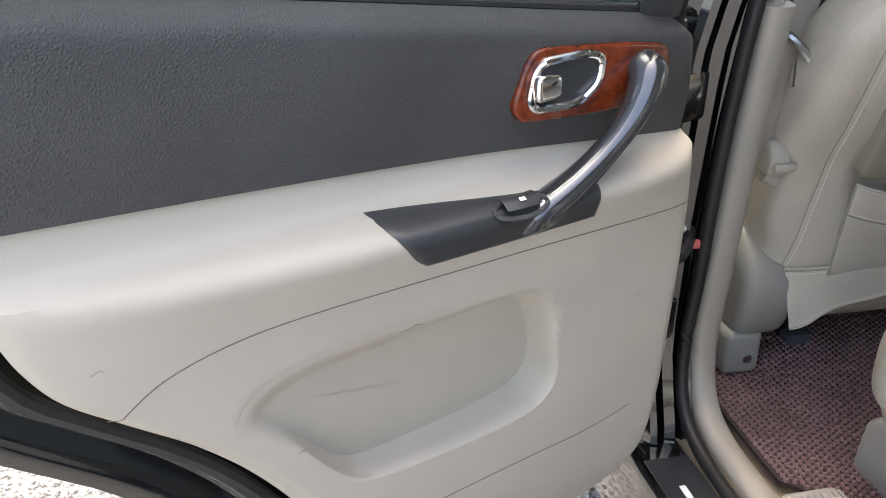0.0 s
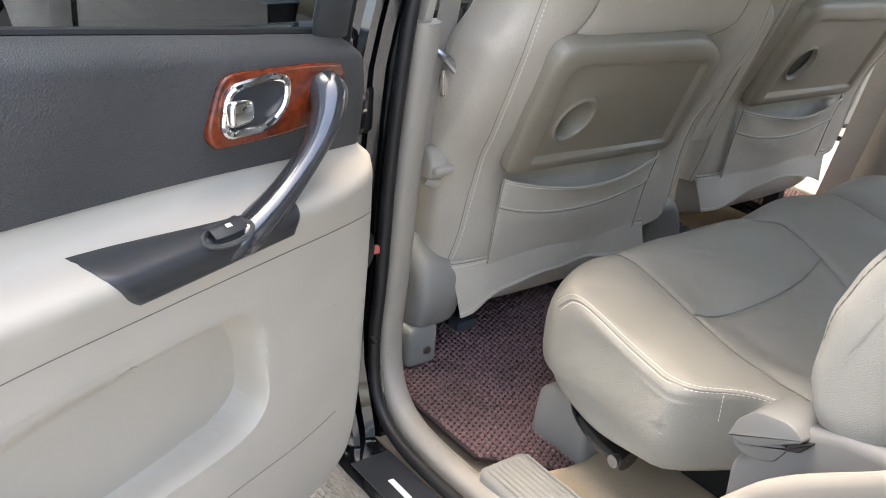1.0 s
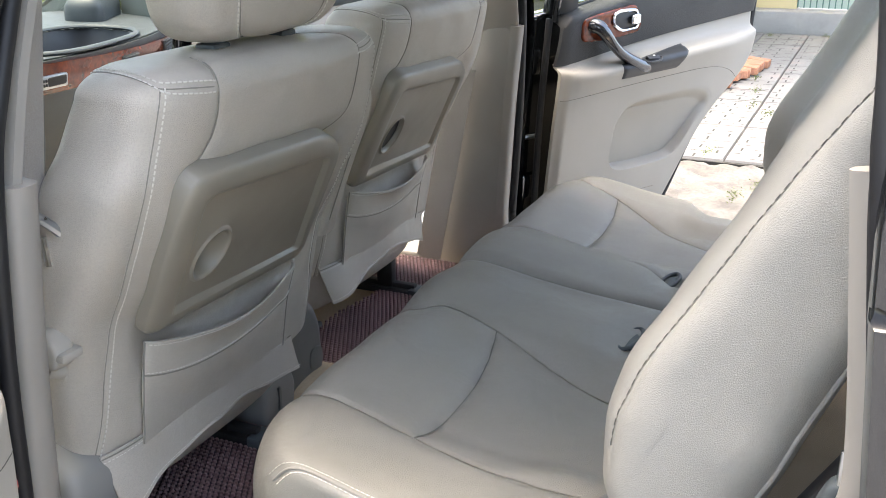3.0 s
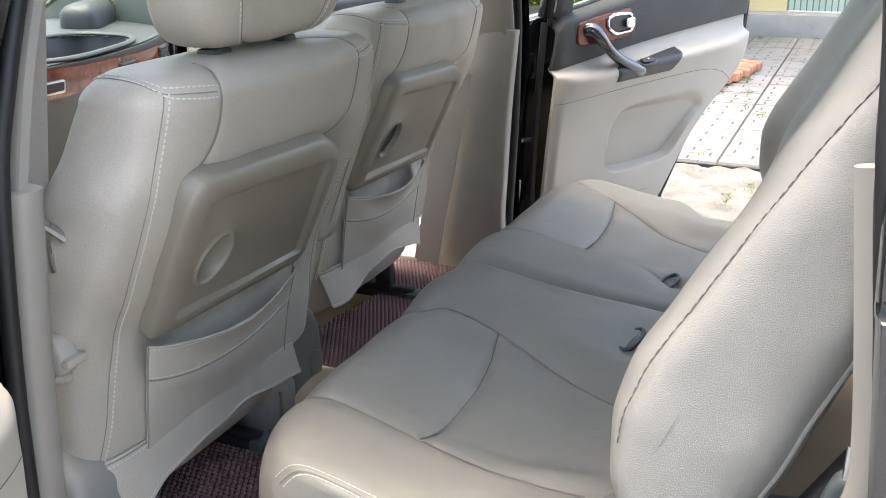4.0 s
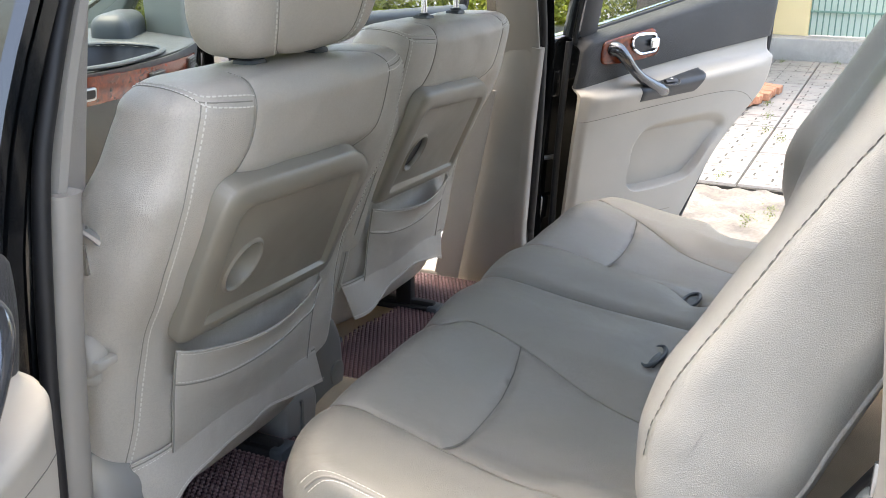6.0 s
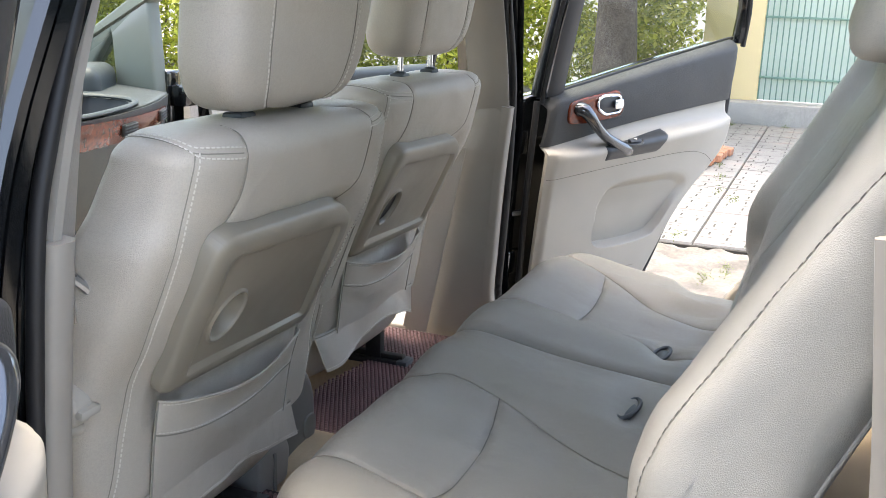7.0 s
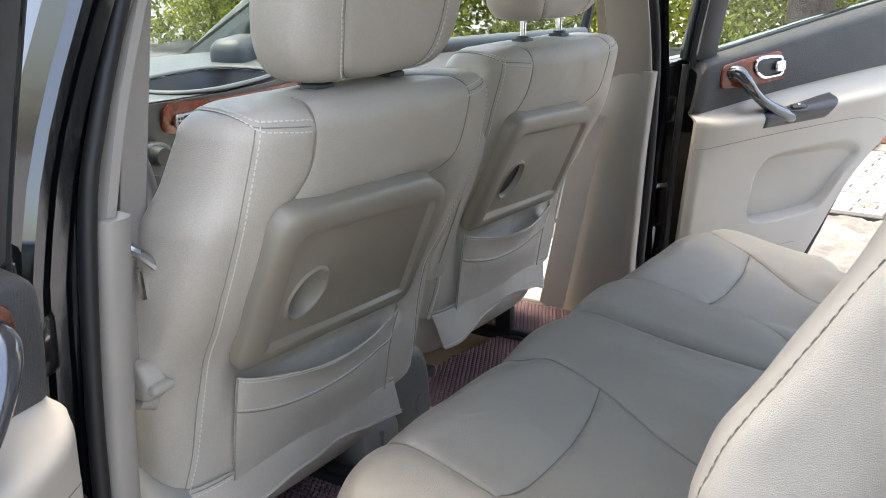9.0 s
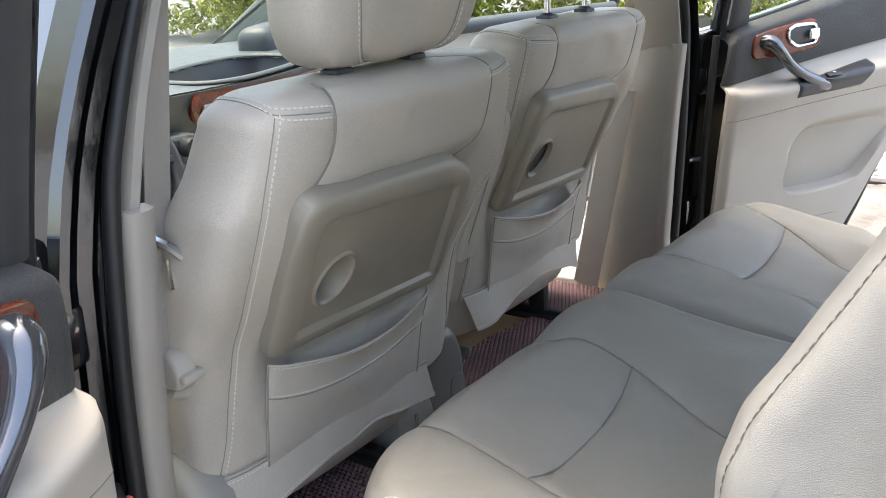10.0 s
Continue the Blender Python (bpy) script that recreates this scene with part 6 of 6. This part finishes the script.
def leaf_material(name, dark, light):
    m = shader(name, dark, 0.55, vary=0.3, scale=2.5)
    n, l = m.node_tree.nodes, m.node_tree.links
    g, r = n.new("ShaderNodeNewGeometry"), n.new("ShaderNodeValToRGB")
    r.color_ramp.elements[0].color, r.color_ramp.elements[1].color = (*dark, 1), (*light, 1)
    l.new(g.outputs["Random Per Island"], r.inputs[0])
    p = n["Principled BSDF"]
    l.new(r.outputs[0], p.inputs["Base Color"])
    t, mix = n.new("ShaderNodeBsdfTranslucent"), n.new("ShaderNodeMixShader")
    l.new(r.outputs[0], t.inputs[0])
    mix.inputs[0].default_value = 0.35
    l.new(p.outputs[0], mix.inputs[1])
    l.new(t.outputs[0], mix.inputs[2])
    l.new(mix.outputs[0], n["Material Output"].inputs[0])
    return m


LEAF = leaf_material("hedge_leaf", (0.15, 0.20, 0.025), (0.52, 0.54, 0.07))
PEBBLE = shader("pebble", (0.30, 0.295, 0.28), 0.85, vary=0.6, scale=60, grain=300, bump=0.4, fleck=0.2)
GRASS = leaf_material("weed_leaf", (0.07, 0.095, 0.03), (0.19, 0.22, 0.08))


def ground():
    fixed("ground", grid(lambda u, v: (u, v, -0.004), (-1500, -40, -8, -2, 2, 8, 40, 1500), (-1500, -40, -8, -2, 2, 8, 40, 1500)), ASPHALT, "pale gravelly asphalt around the parked car", "ground", soft=False)
    rng = random.Random(4)
    # broken concrete edge between the asphalt and the paving
    def rubble(u, v):
        x, y = 2.45 + 0.95 * u, -3.5 + 7.5 * v
        e = min(u, 1 - u)
        return (x + 0.04 * noise.noise((y * 2, u * 3, 0)), y, 0.012 + 0.035 * step(0, 0.1, e) + 0.03 * noise.noise((x * 5, y * 5, 1)) + 0.018 * noise.noise((x * 16, y * 16, 3)))
    fixed("pavement_edge", grid(rubble, span(0, 1, 50), span(0, 1, 260)), CONCRETE, "broken stained concrete strip beside the paving", "pavement")
    # paving: large slabs cast with a cross-line pattern
    pave = fixed("pavement", box((3.38, -4.0, 0.0), (8.7, 6.0, 0.045), 0), GROUT, "dirty joints under pale patterned paving slabs", "pavement", soft=False)
    a = 0.40
    shapes = []
    for kind in range(3):
        rr = random.Random(kind)
        h, b = a / 2, 0.004
        verts = [(x * h, y * h, -0.012) for x, y in ((-1, -1), (1, -1), (1, 1), (-1, 1))] + [(x * (h - b), y * (h - b), 0.0) for x, y in ((-1, -1), (1, -1), (1, 1), (-1, 1))]
        faces = [(q, (q + 1) % 4, 4 + (q + 1) % 4, 4 + q) for q in range(4)] + [(4, 5, 6, 7)]
        # short cast grooves filled with dirt
        n = 4
        for i in range(n):
            for j in range(n):
                if rr.random() < 0.28:
                    continue
                x, y = (i + 0.5) * a / n - h, (j + 0.5) * a / n - h
                lx, ly = (0.036, 0.0055) if (i + j) % 2 else (0.0055, 0.036)
                k = len(verts)
                verts += [(x + p * lx, y + q * ly, 0.0008) for p, q in ((-1, -1), (1, -1), (1, 1), (-1, 1))]
                faces.append((k, k + 1, k + 2, k + 3))
        me = bpy.data.meshes.new("slab")
        me.from_pydata(verts, [], faces)
        me.materials.append(PAVER)
        me.materials.append(GROUT)
        for f in me.polygons:
            f.material_index = 1 if f.index > 4 else 0
        shapes.append(me)
    for i in range(13):
        for j in range(18):
            ob = new("slab", shapes[rng.randrange(3)])
            ob.parent = pave
            ob.location = (3.40 + a / 2 + (a + 0.008) * i, -3.2 + (a + 0.008) * j, 0.056 + 0.003 * rng.random())
            ob.rotation_euler = (0.004 * rng.uniform(-1, 1), 0.004 * rng.uniform(-1, 1), rng.randrange(4) * math.pi / 2)
    # wall with kerb and gate at the far side
    fixed("kerb", box((8.72, -8, -0.05), (9.1, 8, 0.27), 0.02), KERB, "grey granite plinth below the wall", "kerb")
    wall = fixed("garden_wall", box((9.02, 0.03, 0.26), (9.3, 0.62, 3.0), 0.01), YELLOW, "pale yellow rendered wall", "wall")
    part("pier", box((9.02, -3.5, 0.26), (9.3, -2.2, 3.0), 0.01), YELLOW, wall)
    gate = thing("sliding_gate", (9.0, -1.0, 0.27), "pale green and white barred metal gate", "gate")
    part("sheet", box((9.06, -2.2, 0.28), (9.08, 0.04, 2.2), 0.003), GATE, gate)
    me = None
    for i in range(36):
        y = 0.02 - 0.058 * i
        bar = part("bar", box((9.03, -0.006, 0.28), (9.05, 0.006, 2.2), 0.003), GATE_BACK, gate) if me is None else None
        if bar:
            me = bar.data
            bar.location.y = y
        else:
            ob = new("bar", me)
            ob.parent = gate
            ob.location.y = y
    for z in (0.5, 1.1, 1.7):
        part("rail", box((9.005, -2.2, z), (9.018, 0.03, z + 0.02), 0.003), GATE_BACK, gate)


ground()


def gravel():
    rng = random.Random(21)
    verts, faces = [], []
    for _ in range(9000):
        x, y = rng.uniform(-2.7, -0.4), rng.uniform(-0.6, 1.6)
        r = 0.004 + 0.011 * rng.random() ** 3
        k, w = len(verts), rng.uniform(0, 6.3)
        for i in range(5):
            t = w + i * 1.2566
            verts.append((x + r * math.cos(t) * rng.uniform(0.7, 1.2), y + r * math.sin(t) * rng.uniform(0.7, 1.2), -0.004))
        for i in range(5):
            p = verts[k + i]
            verts.append((x + (p[0] - x) * 0.6, y + (p[1] - y) * 0.6, -0.004 + r * rng.uniform(0.5, 0.9)))
        faces += [(k + i, k + (i + 1) % 5, k + 5 + (i + 1) % 5, k + 5 + i) for i in range(5)] + [tuple(k + 5 + i for i in range(5))]
    stones = thing("gravel", (-1.5, 0.5, 0), "loose grey gravel scattered on the asphalt", "gravel", kind="stuff")
    part("stone", (verts, faces), PEBBLE, stones, soft=False)


def bricks():
    shape = box((-0.10, -0.05, -0.03), (0.10, 0.05, 0.03), 0.006, 1)
    me = None
    rng = random.Random(8)
    row = thing("brick_edging", (5.9, 0.15, 0.05), "loose old brick edging beside the paving", "brick edging")
    for i in range(12):
        x = 5.05 + 0.13 * i
        for k in range(2):
            y = 0.30 - 0.02 * i + 0.21 * k
            if me is None:
                b = part("brick", placed(shape, Matrix.Translation(row.location)), BRICK, row)
                me = b.data
            else:
                b = new("brick", me)
                b.parent = row
            b.location = (x - 5.9, y - 0.15 + rng.uniform(-0.02, 0.02), 0.045 + 0.06 * (i % 3 == 0) * k)
            b.rotation_euler = (rng.uniform(-0.08, 0.08), rng.uniform(-0.1, 0.1), 1.57 + rng.uniform(-0.15, 0.15))


gravel()
bricks()


def leaves(n, place, size, rng, droop=0.6):
    verts, faces = [], []
    for _ in range(n):
        p = Vector(place())
        s = size * rng.uniform(0.6, 1.35)
        m = Euler((rng.uniform(-droop, droop), rng.uniform(-droop, droop), rng.uniform(0, 6.3))).to_matrix()
        k = len(verts)
        for q in ((-0.5, 0, 0), (-0.1, 0.24, 0.05), (0.5, 0, -0.04), (-0.1, -0.24, 0.05)):
            verts.append(tuple(p + m @ Vector(q) * s))
        faces.append((k, k + 1, k + 2, k + 3))
    return verts, faces


def planting():
    rng = random.Random(11)
    clumps = [(rng.uniform(7.6, 9.8), rng.uniform(0.8, 11.0), rng.uniform(0.1, 2.5), rng.uniform(0.22, 0.5)) for _ in range(420)]
    def in_hedge():
        x, y, z, r = clumps[rng.randrange(len(clumps))]
        v = Vector((rng.gauss(0, 1), rng.gauss(0, 1), rng.gauss(0, 1))).normalized() * r * rng.random() ** 0.4
        return (x + v.x, y + v.y, max(0.03, z + v.z * 0.8))
    hedge = thing("hedge", (8.6, 5, 0), "sunlit yellow-green leafy hedge", "hedge", kind="stuff")
    part("foliage", leaves(120000, in_hedge, 0.078, rng, 1.1), LEAF, hedge, soft=False)
    for i in range(14):
        x, y = rng.uniform(8.8, 9.6), rng.uniform(0.9, 10.5)
        part("stem", tube([(x, y, 0), (x + 0.1, y + 0.05, 0.6), (x + 0.05, y - 0.1, 1.4)], [0.02, 0.015, 0.008], 6), BARK, hedge)
    # tree
    tree = thing("street_tree", (7.3, 1.15, 0), "street tree with a dark rough trunk", "tree")
    rows = [(z, 0.21 - 0.035 * min(z, 2.5) + 0.10 * math.exp(-z / 0.25)) for z in (0, 0.1, 0.25, 0.5, 0.9, 1.4, 2.0, 2.7, 3.4)]
    tr = grid(lambda w, v: (7.3 + rows[v][1] * (1 + 0.10 * noise.noise((math.cos(w) * 2, math.sin(w) * 2, rows[v][0] * 2))) * math.cos(w), 1.15 + rows[v][1] * (1 + 0.10 * noise.noise((math.cos(w) * 2, math.sin(w) * 2, rows[v][0] * 2 + 5))) * math.sin(w) + 0.02 * rows[v][0], rows[v][0]), [2 * math.pi * i / 24 for i in range(24)], range(len(rows)), close_u=True, caps=True)
    part("trunk", tr, BARK, tree)
    limbs = []
    for k in range(7):
        a = 0.9 * k
        tip = Vector((7.3 + 1.3 * math.cos(a), 1.2 + 1.3 * math.sin(a), 4.4 + 0.3 * (k % 3)))
        part("limb", tube(spline([(7.3, 1.2, 2.6 + 0.1 * k), (7.3 + 0.5 * math.cos(a), 1.2 + 0.5 * math.sin(a), 3.4), tuple(tip)], 5), [0.09 - 0.007 * i for i in range(11)], 8), BARK, tree)
        limbs.append(tip)
    def in_crown():
        c = limbs[rng.randrange(7)]
        v = Vector((rng.gauss(0, 0.55), rng.gauss(0, 0.55), rng.gauss(0, 0.4)))
        return tuple(c + v)
    part("crown", leaves(9000, in_crown, 0.13, rng, 0.9), LEAF, tree, soft=False)
    # weeds in the joints
    spots = [(4.85, -0.10), (4.6, -0.22), (5.4, -0.05), (3.5, -0.05), (3.3, 0.2), (2.9, -0.36), (2.75, -0.28), (8.5, 0.2), (8.6, -0.3), (5.9, 0.02), (2.6, -0.45), (3.45, -0.6)]
    weeds = thing("weeds", (4.5, 0, 0.04), "small green weeds in the paving joints", "weeds", kind="stuff")
    def in_weed():
        x, y = spots[rng.randrange(len(spots))]
        return (x + rng.gauss(0, 0.06), y + rng.gauss(0, 0.02), 0.06 + abs(rng.gauss(0, 0.014)))
    part("leaf", leaves(900, in_weed, 0.011, rng, 1.3), GRASS, weeds, soft=False)


planting()
